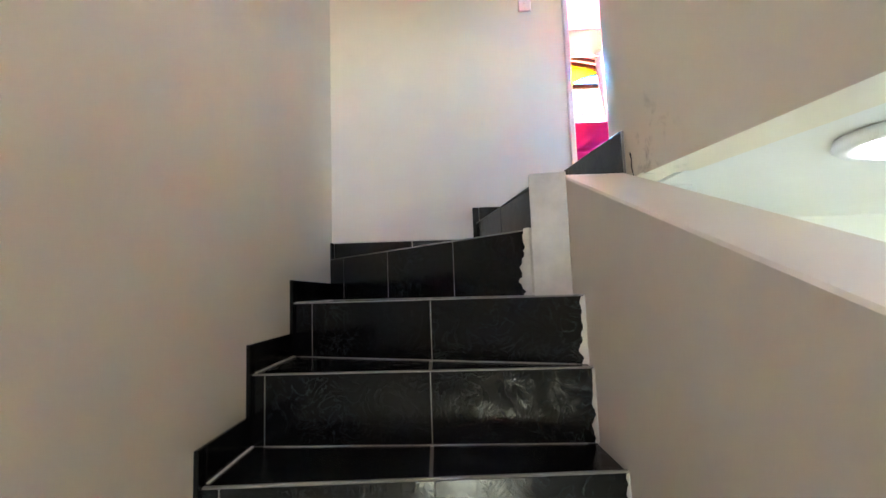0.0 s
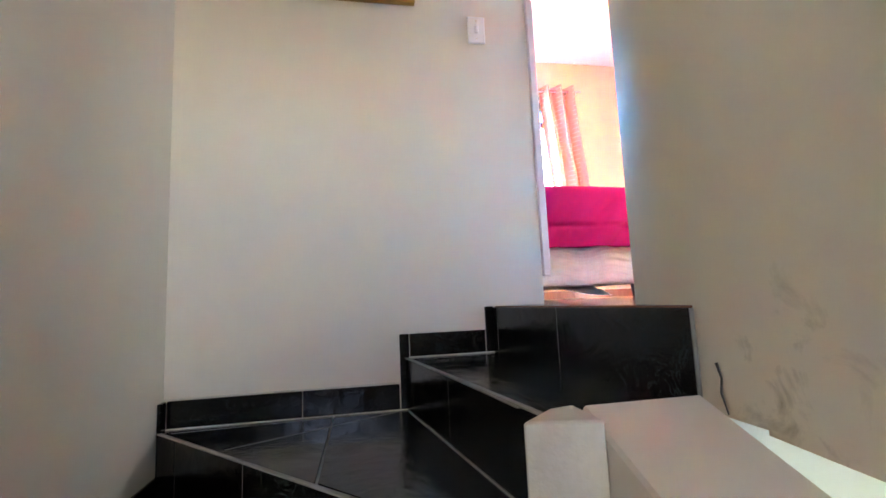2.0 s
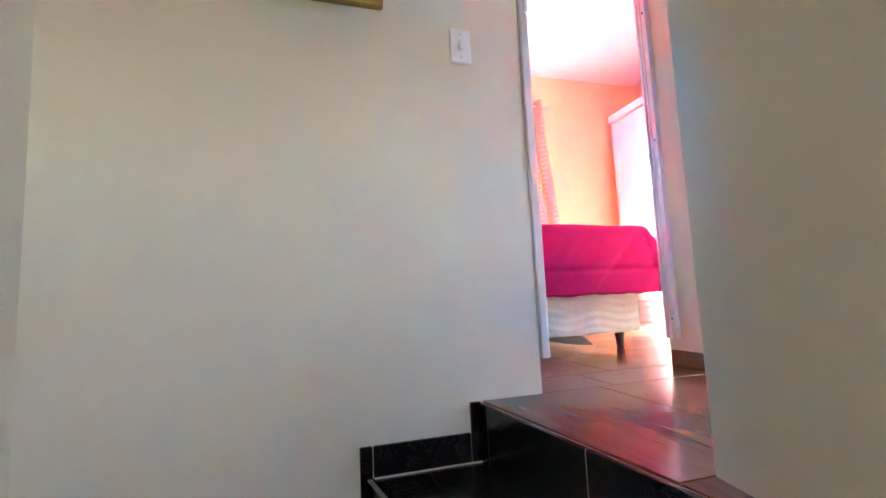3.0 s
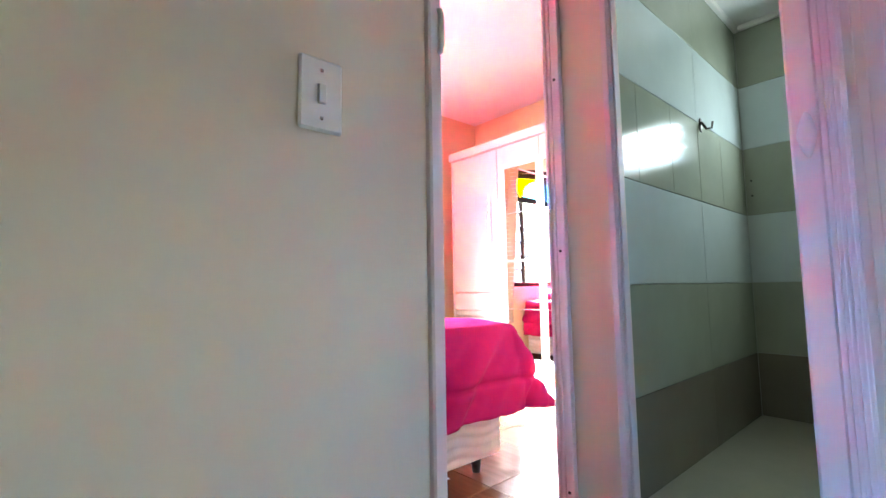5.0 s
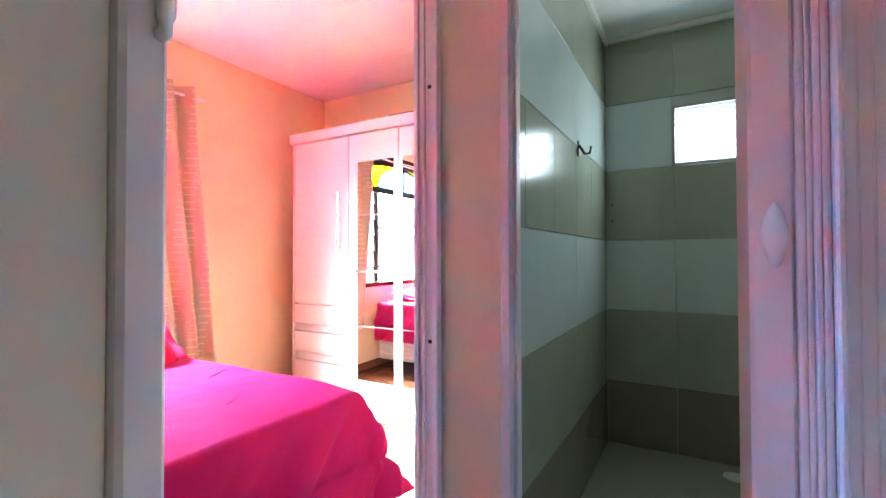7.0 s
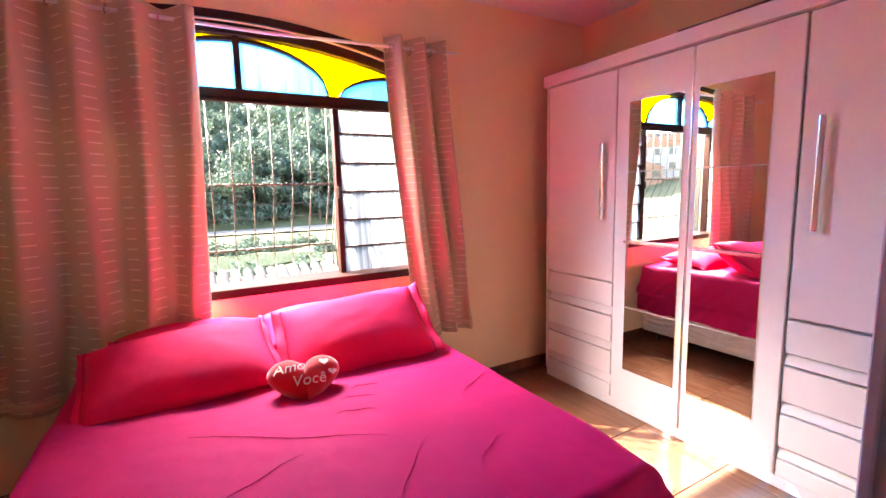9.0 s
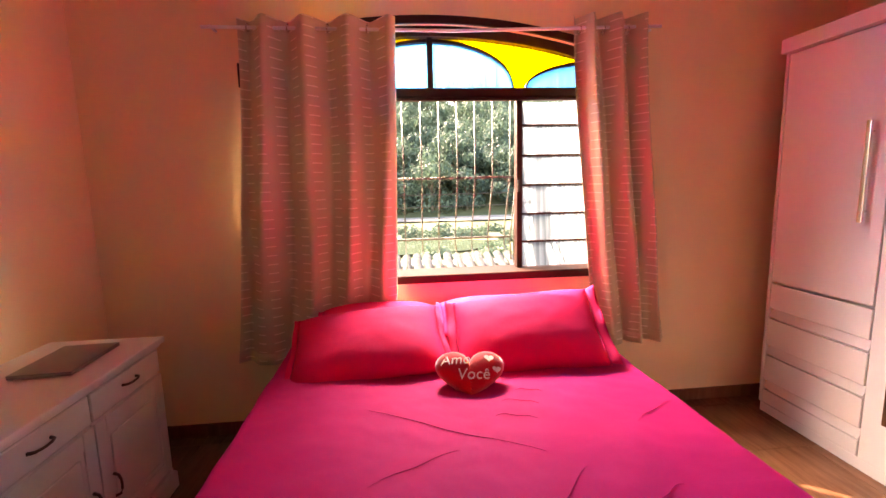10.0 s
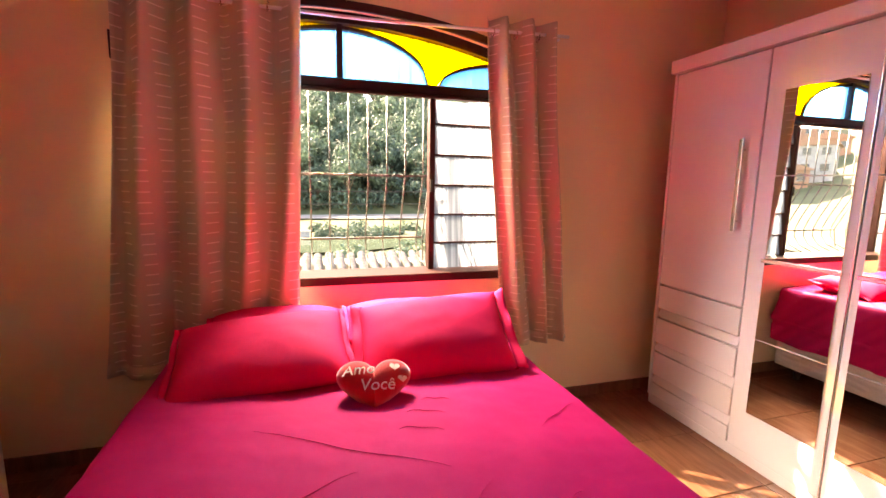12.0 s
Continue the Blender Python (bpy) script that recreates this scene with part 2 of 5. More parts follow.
STAINED = stained_wall()
STONE = black_stone()
GROUT = paint("grey_grout", (0.26, 0.245, 0.22), 0.9, 0.25, 12, 150, 0.4)
WOODT = wood_tile("wood_print_tile", (0.13, 0.050, 0.026), (0.26, 0.115, 0.062))
FGROUT = paint("pale_floor_grout", (0.36, 0.20, 0.12), 0.9, 0.2, 12, 150, 0.3)
PVC = paint("pale_lilac_plastic", (0.80, 0.69, 0.70), 0.55, 0.05, 3, 200, 0.03)
PVC_GREY = paint("grey_plastic_channel", (0.72, 0.63, 0.64), 0.5, 0.06, 3, 200, 0.03)
PVC_PINK = paint("pinkish_plastic_panel", (0.80, 0.64, 0.64), 0.55, 0.05, 3, 200, 0.03)
PLASTIC = paint("white_plastic", (0.80, 0.80, 0.82), 0.28, 0.03, 4, 200, 0.02)
DARK = paint("dark_screw_metal", (0.05, 0.045, 0.04), 0.4, 0.2, 20, 200, 0.1, 0.8)
GOLD = paint("gilt_frame_wood", (0.42, 0.26, 0.07), 0.35, 0.3, 14, 90, 0.3, 0.4)
CANVAS = two_tone("painted_canvas", (0.16, 0.20, 0.14), (0.45, 0.40, 0.28), 8, 0.6)
BATH_A = paint("pale_blue_grey_tile", (0.52, 0.60, 0.60), 0.12, 0.06, 4, 120, 0.03)
BATH_B = paint("olive_grey_tile", (0.33, 0.36, 0.29), 0.12, 0.08, 4, 120, 0.03)
BATH_F = paint("pale_bath_floor_tile", (0.33, 0.32, 0.25), 0.3, 0.1, 5, 120, 0.05)
BATH_C = paint("brown_grey_tile", (0.20, 0.18, 0.145), 0.14, 0.08, 4, 120, 0.03)
BGROUT = paint("tile_joint", (0.44, 0.47, 0.45), 0.8, 0.1, 9, 120, 0.1)
BROWN = paint("dark_brown_window_paint", (0.032, 0.012, 0.009), 0.6, 0.3, 6, 90, 0.15)
BROWN.node_tree.nodes["Principled BSDF"].inputs["Specular IOR Level"].default_value = 0.12
GRILLE = paint("white_grille_paint", (0.085, 0.085, 0.075), 0.45, 0.15, 6, 120, 0.1)
LACQ = paint("white_lacquered_board", (0.77, 0.74, 0.77), 0.22, 0.03, 2, 160, 0.02)
DRESS = paint("white_painted_wood", (0.72, 0.67, 0.64), 0.4, 0.06, 3, 110, 0.08)
CHROME = paint("brushed_chrome", (0.78, 0.76, 0.75), 0.22, 0.04, 8, 200, 0.04, 1.0)
BRONZE = paint("dark_bronze_handle", (0.12, 0.07, 0.045), 0.35, 0.2, 14, 150, 0.1, 0.9)
MIRROR = bpy.data.materials.new("mirror_silver")
_nt, _b = nodes_of(MIRROR)
_b.inputs["Base Color"].default_value = (0.92, 0.93, 0.93, 1)
_b.inputs["Metallic"].default_value, _b.inputs["Roughness"].default_value = 1.0, 0.015
PINK = cloth("magenta_quilt_cloth", (0.47, 0.010, 0.108), 0.75, 0.16, 0.0, 3.0)
PINK2 = cloth("magenta_pillow_cloth", (0.72, 0.02, 0.11), 0.75, 0.12, 0.0, 4.0)
RED = cloth("red_plush", (0.55, 0.012, 0.018), 0.7, 0.15, 0.6, 30.0)
LETTER = cloth("white_embroidery", (0.85, 0.80, 0.74), 0.7, 0.1, 0.2, 30.0)
MATT = cloth("white_mattress_cloth", (0.78, 0.72, 0.68), 0.8, 0.25, 0.1, 7.0)
CURTAIN = curtain_cloth()
LEGW = paint("dark_wood_leg", (0.06, 0.03, 0.02), 0.4, 0.3, 9, 90, 0.1)
ALU = paint("grey_laptop_metal", (0.30, 0.28, 0.28), 0.35, 0.06, 8, 200, 0.02, 0.7)
BLUE_GLASS = pane_glass("blue_textured_glass", (0.15, 0.45, 0.75), 0.03, 0.2, 0.2)
YELLOW_GLASS = pane_glass("yellow_textured_glass", (0.98, 0.80, 0.02), 0.03, 0.6, 0.2)
FLUTED = pane_glass("fluted_clear_glass", (0.40, 0.45, 0.50), 0.05, 0.6, 0.15)
LAMP_ON = glow("lit_white_diffuser", (0.90, 0.98, 1.0), 0.10)
LEAF = leaves()
BARK = two_tone("grey_brown_bark", (0.08, 0.06, 0.04), (0.17, 0.13, 0.09), 6)
GRASS = two_tone("meadow_grass", (0.06, 0.09, 0.03), (0.17, 0.17, 0.08), 0.12)
DIRT = two_tone("pale_dirt_road", (0.28, 0.25, 0.21), (0.40, 0.36, 0.31), 0.5)
CLAY = two_tone("weathered_clay_tile", (0.30, 0.15, 0.09), (0.46, 0.27, 0.18), 7, 0.8)
CAP_TILE = two_tone("weathered_grey_roof_tile", (0.13, 0.12, 0.11), (0.30, 0.28, 0.26), 9, 0.85)
RENDER_W = two_tone("sun_bleached_render", (0.36, 0.34, 0.32), (0.50, 0.48, 0.45), 1.5)
CEMENT = two_tone("grey_cement", (0.28, 0.27, 0.25), (0.42, 0.41, 0.38), 4)
POND = paint("green_pond_water", (0.09, 0.12, 0.08), 0.08, 0.2, 0.3, 6, 0.1)
DARKGLASS = paint("dark_house_window", (0.03, 0.04, 0.05), 0.08, 0.1, 2, 20, 0.0)

# ---------------------------------------------------------------- mesh helpers
PLACE = {}


def thing(name, loc, label, category, group="", kind=""):
    ob = new(name)
    ob.empty_display_size = 0.1
    ob.location = loc
    PLACE[ob.name] = Vector(loc)
    return tagged(ob, label, category, group, kind)


def mesh_ob(name, bm, mat, smooth=False):
    bmesh.ops.recalc_face_normals(bm, faces=bm.faces)
    me = bpy.data.meshes.new(name)
    bm.to_mesh(me)
    bm.free()
    me.materials.append(mat)
    if smooth:
        me.shade_smooth()
    return new(name, me)


def part(name, bm, mat, parent, label="", smooth=False):
    """One mesh, given in world places, under a thing or under a part."""
    ob = mesh_ob(name, bm, mat, smooth)
    ob.parent = parent
    if parent.name in PLACE:
        ob.matrix_parent_inverse = Matrix.Translation(-PLACE[parent.name])
    return tagged(ob, label)


def struct(name, bm, mat, label, category="wall", smooth=False):
    return tagged(mesh_ob(name, bm, mat, smooth), label, category, kind="structure")


def box(a, b, bevel=0.0, bm=None, seg=1):
    bm = bm or bmesh.new()
    vs = bmesh.ops.create_cube(bm, size=1)["verts"]
    for v in vs:
        v.co = [(a[i] + b[i]) / 2 + v.co[i] * (b[i] - a[i]) for i in range(3)]
    if bevel:
        es = list({e for v in vs for e in v.link_edges})
        bmesh.ops.bevel(bm, geom=es, offset=bevel, segments=seg, affect="EDGES", profile=0.7)
    return bm


def prism(poly, z0, z1, bm=None, bevel=0.0, axis="z"):
    """A polygon drawn out along an axis. axis z: (x, y); y: (x, z); x: (y, z)."""
    bm = bm or bmesh.new()
    put = {"z": lambda p, h: (p[0], p[1], h), "y": lambda p, h: (p[0], h, p[1]), "x": lambda p, h: (h, p[0], p[1])}[axis]
    lo = [bm.verts.new(put(p, z0)) for p in poly]
    hi = [bm.verts.new(put(p, z1)) for p in poly]
    n = len(poly)
    faces = [bm.faces.new(lo[::-1]), bm.faces.new(hi)]
    for i in range(n):
        faces.append(bm.faces.new((lo[i], lo[(i + 1) % n], hi[(i + 1) % n], hi[i])))
    if bevel:
        es = list({e for f in faces for e in f.edges})
        bmesh.ops.bevel(bm, geom=es, offset=bevel, segments=1, affect="EDGES", profile=0.7)
    return bm


def tube(points, r, bm=None, sides=8, closed_ends=True):
    """A round bar along points; r is a radius or one a point."""
    bm = bm or bmesh.new()
    pts = [Vector(p) for p in points]
    rings = []
    for i, p in enumerate(pts):
        d = (pts[min(i + 1, len(pts) - 1)] - pts[max(i - 1, 0)]).normalized()
        up = Vector((0, 0, 1)) if abs(d.z) < 0.9 else Vector((1, 0, 0))
        u = d.cross(up).normalized()
        w = d.cross(u)
        rr = r[i] if isinstance(r, (list, tuple)) else r
        rings.append([bm.verts.new(p + rr * (math.cos(a) * u + math.sin(a) * w)) for a in [2 * math.pi * k / sides for k in range(sides)]])
    for a, b in zip(rings, rings[1:]):
        for k in range(sides):
            bm.faces.new((a[k], a[(k + 1) % sides], b[(k + 1) % sides], b[k]))
    if closed_ends:
        bm.faces.new(rings[0][::-1])
        bm.faces.new(rings[-1])
    return bm


def slab_line(p, q, z0, z1, thick, bm=None, bevel=0.0015):
    """An upright tile from plan point p to q, its face on the line, thick towards the right of p to q."""
    p, q = Vector(p), Vector(q)
    d = (q - p).normalized()
    nrm = Vector((d.y, -d.x)) * thick
    return prism([p, q, q + nrm, p + nrm], z0, z1, bm, bevel)


def sheet(fn, nu, nv, bm=None, thick=0.0):
    """A grid of fn(u, v), u and v from 0 to 1; thick gives it a back."""
    bm = bm or bmesh.new()
    vs = [[bm.verts.new(fn(i / nu, j / nv)) for j in range(nv + 1)] for i in range(nu + 1)]
    fs = [bm.faces.new((vs[i][j], vs[i + 1][j], vs[i + 1][j + 1], vs[i][j + 1])) for i in range(nu) for j in range(nv)]
    if thick:
        bmesh.ops.recalc_face_normals(bm, faces=fs)
        bmesh.ops.solidify(bm, geom=fs, thickness=thick)
    return bm


def clip(poly, axis, v, keep_less):
    out = []
    for a, b in zip(poly, poly[1:] + poly[:1]):
        ina = (a[axis] <= v) == keep_less
        inb = (b[axis] <= v) == keep_less
        if ina:
            out.append(a)
        if ina != inb:
            t = (v - a[axis]) / (b[axis] - a[axis])
            out.append((a[0] + t * (b[0] - a[0]), a[1] + t * (b[1] - a[1])))
    return out


def shrink(poly, d):
    c = Vector((sum(p[0] for p in poly) / len(poly), sum(p[1] for p in poly) / len(poly)))
    res = []
    for p in poly:
        w = Vector(p) - c
        res.append(tuple(c + w * max(0.0, 1 - d * 1.4 / max(w.length, 1e-4))))
    return res

# ---------------------------------------------------------------- setting: stair, hall, bath
CEIL = 2.56
FAR = 2.82        # far wall of the stair and hall, hall side
HX, BX = 2.12, 2.22   # wall with the bathroom door, hall side and bath side
BED_S = 3.05      # the same wall, bedroom side
LOWF, LOWC = -2.73, -0.20

struct("wall_stair_left", box((-0.14, -1.3, -2.9), (0.0, FAR, CEIL)), CREAM, "cream painted plaster wall beside the staircase")
struct("wall_far", box((-0.14, FAR, -2.9), (1.384, BED_S, CEIL)), CREAM, "cream painted wall at the head of the stairs")
struct("wall_far_lower", box((1.384, FAR, -2.9), (4.3, BED_S, -0.012)), WHITE, "white wall of the lower room")
struct("wall_door_head", box((1.384, FAR, 2.10), (HX, BED_S, CEIL)), CREAM, "cream wall over the bedroom doorway")
struct("wall_hall_end", box((HX, 2.835, 0.0), (BX, BED_S, CEIL)), CREAM, "cream painted pier between the two doorways")
struct("wall_hall_end_south", box((HX, 2.03, 0.0), (BX, 2.203, CEIL)), CREAM, "cream wall beside the bathroom doorway")
struct("wall_bath_head", box((HX, 2.203, 2.10), (BX, 2.835, CEIL)), CREAM, "cream wall over the bathroom doorway")
right = prism([(-1.3, -0.42), (1.74, -0.198), (1.74, CEIL), (-1.3, CEIL)], 1.28, 1.43, axis="x")
prism([(1.28, 1.74)] + [(1.28 + 0.052 * (k / 16) ** 2, 1.74 + 0.39 * k / 16) for k in range(1, 17)] + [(1.43, 2.13), (1.43, 1.74)], -0.19, CEIL, right)
struct("wall_stair_right", right, STAINED, "cream painted wall hanging over the stairwell with dirt marks")
struct("wall_hall_south", box((1.43, 2.03, 0.0), (HX, 2.13, CEIL)), CREAM, "cream painted hall wall")
# unseen wall; its high opening is added for the fill lamp
ws = box((-0.14, -1.4, -1.90), (1.31, -1.3, 0.85))
box((-0.14, -1.4, 0.85), (0.06, -1.3, CEIL), bm=ws)
box((0.5, -1.4, 0.85), (1.31, -1.3, CEIL), bm=ws)
box((0.06, -1.4, 1.25), (0.5, -1.3, CEIL), bm=ws)
box((-0.14, -1.4, -2.9), (0.55, -1.3, -1.90), bm=ws)
box((0.95, -1.4, -2.9), (1.31, -1.3, -1.90), bm=ws)
box((0.55, -1.4, -2.9), (0.95, -1.3, -2.30), bm=ws)
struct("wall_south", ws, CREAM, "cream wall behind the stair foot with a low window and an added high opening")
struct("ceiling", box((-0.3, -1.5, CEIL), (4.45, 5.8, CEIL + 0.12)), WHITE, "white painted ceiling", "ceiling")

# parapet along the stair
PT = lambda y: -0.156 - 0.395 * (1.88 - y)
par = prism([(-1.3, -2.9), (1.872, -2.9), (1.872, PT(1.872)), (-1.3, PT(-1.3))], 1.04, 1.275, axis="x", bevel=0.006)
struct("wall_parapet", par, CREAM, "cream sloping parapet wall beside the stairs")
struct("wall_newel", prism([(0.914, 1.819), (1.038, 1.788), (1.038, 1.90), (0.987, 1.888)], -2.9, -0.166, bevel=0.004), PLASTER, "bare chipped white plaster end of the parapet")

# hairline crack at the foot of the hanging wall
struct("trim_wall_crack", tube([(1.2795, 1.83, -0.10), (1.2795, 1.822, -0.125), (1.2795, 1.826, -0.15), (1.2795, 1.815, -0.185)], [0.003, 0.0018, 0.0022, 0.0012], sides=5), DARK, "dark hairline crack in the plaster", "crack")

# landing slab and lower room
struct("floor_landing_slab", prism([(1.178, FAR), (1.285, 1.885), (1.40, 1.95), (1.40, -1.3), (4.3, -1.3), (4.3, FAR)], LOWC, -0.012), WHITE, "plastered floor slab over the lower room", "floor")
struct("floor_lower", box((-0.2, -1.5, LOWF - 0.1), (4.4, 3.0, LOWF)), BATH_F, "pale tiled floor of the lower room", "floor")
struct("wall_lower_east", box((4.2, -1.4, -2.9), (4.35, 3.0, -0.012)), WHITE, "white wall of the lower room")
# out of view; the gap is added to go with the fill lamp
low_s = box((1.27, -1.4, -2.9), (2.4, -1.3, LOWC))
box((4.0, -1.4, -2.9), (4.2, -1.3, LOWC), bm=low_s)
box((2.4, -1.4, -2.9), (4.0, -1.3, -2.3), bm=low_s)
box((2.4, -1.4, -1.6), (4.0, -1.3, LOWC), bm=low_s)
struct("wall_lower_south", low_s, WHITE, "white wall of the lower room with an added unseen opening")
# cornice end in the lower room
cv = [(1.34, LOWC - 0.002), (1.53, LOWC - 0.002), (1.53, LOWC - 0.016), (1.515, LOWC - 0.016), (1.50, LOWC - 0.035), (1.475, LOWC - 0.052),
      (1.45, LOWC - 0.062), (1.45, LOWC - 0.075), (1.43, LOWC - 0.075), (1.43, LOWC - 0.09), (1.34, LOWC - 0.09)]
struct("trim_lower_cornice", prism(cv, 1.9, 2.7, axis="y"), WHITE, "white moulded plaster cornice under the slab", "trim")

# ceiling lamp of the lower room
lc = (1.80, 1.37, LOWC - 0.003)
lampt = thing("ceiling_lamp", lc, "round white ceiling lamp, lit, on the lower ceiling", "lamp")


def turned(profile, centre, sides=28, bm=None):
    bm = bm or bmesh.new()
    rings = []
    for r, z in profile:
        rings.append([bm.verts.new((centre[0] + r * math.cos(2 * math.pi * k / sides), centre[1] + r * math.sin(2 * math.pi * k / sides), centre[2] + z)) for k in range(sides)])
    for a, b in zip(rings, rings[1:]):
        for k in range(sides):
            bm.faces.new((a[k], a[(k + 1) % sides], b[(k + 1) % sides], b[k]))
    bm.faces.new(rings[0])
    bm.faces.new(rings[-1])
    return bm


part("rim", turned([(0.17, 0), (0.175, -0.02), (0.16, -0.035), (0.125, -0.03), (0.125, -0.01)], lc), PLASTIC, lampt, "white moulded rim", True)
part("diffuser", turned([(0.124, -0.02), (0.11, -0.045), (0.06, -0.06), (0.01, -0.064)], lc), LAMP_ON, lampt, "glowing diffuser", True)

# ---------------------------------------------------------------- stairs
TREAD = {1: -1.01, 2: -0.795, 3: -0.585, 4: -0.36, 5: -0.175}
XS = 1.04
steps = []
for k in range(0, 7):
    z = -1.01 - 0.215 * (k + 1)
    y = 1.45 - 0.275 * (k + 1)
    steps.append((z, [(0, y), (XS, y), (XS, y + 0.275), (0, y + 0.275)], ((0, y), (XS, y)), 0.215))
steps.append((TREAD[1], [(0, 1.45), (XS, 1.45), (XS, 1.65), (0, 1.735)], ((0, 1.45), (XS, 1.45)), 0.215))
steps.append((TREAD[2], [(0, 1.735), (XS, 1.65), (XS, 1.69), (0, 2.13)], ((0, 1.735), (XS, 1.65)), 0.215))
steps.append((TREAD[3], [(0, 2.13), (XS, 1.69), (XS, 1.79), (0.914, 1.819), (0.0, 2.79)], ((0, 2.13), (XS, 1.69)), 0.21))
steps.append((TREAD[4], [(0, 2.79), (0.914, 1.819), (0.985, 1.88), (0.83, FAR), (0, FAR)], ((0, 2.79), (0.914, 1.819)), 0.225))
steps.append((TREAD[5], [(0.83, FAR), (0.985, 1.88), (1.28, 1.872), (1.17, FAR)], ((0.83, FAR), (0.985, 1.88)), 0.185))
steps.append((-0.012, None, ((1.17, FAR), (1.28, 1.872)), 0.175))
group = "stair steps"
for i, (z, poly, (p, q), rise) in enumerate(steps):
    base = ((p[0] + q[0]) / 2, (p[1] + q[1]) / 2, z - rise)
    st = thing("stair_step", base, "black veined stone-tiled stair step with grey joints", "stair step", group)
    if poly:
        part("core", prism(poly, max(z - 0.6, -2.9), z - 0.008), GROUT, st, "grey grout core")
    top = z if poly else 0.0
    # riser tiles
    P, Q = Vector(p), Vector(q)
    length = (Q - P).length
    cuts = {8: (0.0, 0.05, 0.54, 1.0), 9: (0.0, 0.095, 0.545, 1.0), 10: (0.0, 0.11, 0.40, 0.725, 1.0), 11: (0.0, 0.06, 0.485, 1.0), 12: (0.0, 0.06, 0.505, 1.0)}.get(i, (0.0, 0.05, 0.547, 1.0))
    part("riser_grout", slab_line(P, Q, z - rise + 0.001, top - 0.005, 0.0095, bevel=0.0), GROUT, st, "grey riser joints")
    for a, b in zip(cuts, cuts[1:]):
        g = 0.0017 / length
        part("riser_tile", slab_line(P.lerp(Q, a + g), P.lerp(Q, b - g), z - rise + (0.002 if poly else -0.01), top - 0.004, 0.011), STONE, st)
    if i > 7:
        part("joint", slab_line(P.lerp(Q, 0.05), P.lerp(Q, 0.97), z - rise - 0.004, z - rise + 0.003, 0.016, bevel=0.0), GROUT, st, "grey joint along the riser foot")
    # tread tiles and nosing
    if poly:
        cut_x = 0.56 if i != 11 else 0.995
        for keep in (True, False):
            half = clip(poly, 0, cut_x, keep)
            if len(half) > 2:
                part("tread_tile", prism(shrink(half, 0.004), z - 0.007, z, bevel=0.001), STONE, st)
        part("nosing", slab_line(P, Q, top - 0.004, top + 0.001, 0.0125, bevel=0.001), GROUT, st, "worn grey nosing joint")



def chips(name, p, q, z0, z1, width, seed, label):
    """A ragged skin of plaster over the end q of the upright line p to q."""
    rnd = random.Random(seed)
    P, Q = Vector(p), Vector(q)
    d = (P - Q).normalized()
    nrm = Vector((-d.y, d.x)) * 0.016
    if nrm.dot(Vector((-1, -1))) < 0:
        nrm = -nrm
    n = 36
    edge = [width * (0.55 + 0.5 * noise.fractal(Vector((k * 0.16, seed, 0.0)), 1.0, 2.0, 4)) * (0.5 + 0.5 * k / n) for k in range(n + 1)]
    bm = bmesh.new()
    cols = []
    for k in range(n + 1):
        z = z0 + (z1 - z0) * k / n
        a, b = Q - d * 0.004, Q + d * edge[n - k]
        cols.append([bm.verts.new((a.x, a.y, z)), bm.verts.new((b.x, b.y, z)), bm.verts.new((b.x + nrm.x * 0.8, b.y + nrm.y * 0.8, z)), bm.verts.new((a.x + nrm.x, a.y + nrm.y, z))])
    for u, w_ in zip(cols, cols[1:]):
        for s in range(4):
            bm.faces.new((u[s], u[(s + 1) % 4], w_[(s + 1) % 4], w_[s]))
    bm.faces.new(cols[0])
    bm.faces.new(cols[-1])
    return struct(name, bm, PLASTER, label, "trim")


chips("trim_chipped_plaster_1", (0, 2.79), (0.914, 1.819), -0.583, -0.355, 0.075, 3, "ragged white plaster lapping over the black riser tile")
chips("trim_chipped_plaster_2", (0, 2.13), (1.04, 1.69), -0.793, -0.59, 0.03, 5, "ragged white plaster lapping over the black riser tile")
chips("trim_chipped_plaster_3", (0, 1.735), (1.04, 1.65), -1.008, -0.80, 0.022, 8, "ragged white plaster lapping over the black riser tile")
chips("trim_chipped_plaster_4", (0, 1.45), (1.04, 1.45), -1.22, -1.015, 0.022, 9, "ragged white plaster lapping over the black riser tile")

# black skirting on the left wall
fronts = [(1.45 - 0.275 * (k + 1), -1.01 - 0.215 * (k + 1)) for k in range(6, -1, -1)] + [(1.45, -1.01), (1.735, -0.795), (2.13, -0.585), (2.80, -0.36)]
sk = thing("tile_skirting", (0.0, 1.45, -1.01), "black tile skirting stepping up along the stair wall", "skirting", kind="structure")
for (y0, z0), (y1, z1) in zip(fronts, fronts[1:]):
    part("skirting_tile", box((0.0, y0 + 0.012, z0 + 0.001), (0.012, y1 - 0.033, z0 + 0.092), 0.002), STONE, sk)
    part("skirting_tile", box((0.0, y1 - 0.03, z0 + 0.001), (0.013, y1 + 0.009, z1 + 0.092), 0.002), STONE, sk)
for x0, x1, z0, z1 in ((0.014, 0.45, -0.358, -0.268), (0.454, 0.795, -0.358, -0.268), (0.80, 0.835, -0.358, -0.088), (0.838, 1.13, -0.173, -0.088), (1.134, 1.168, -0.173, 0.0)):
    part("skirting_tile", box((x0, FAR - 0.012, z0), (x1, FAR, z1), 0.002), STONE, sk)
for (y0, z0), (y1, z1) in zip(fronts, fronts[1:]):
    part("joint", box((0.012, y0 + 0.01, z0 + 0.0005), (0.018, y1 - 0.012, z0 + 0.004)), PLASTER, sk, "pale joint line")
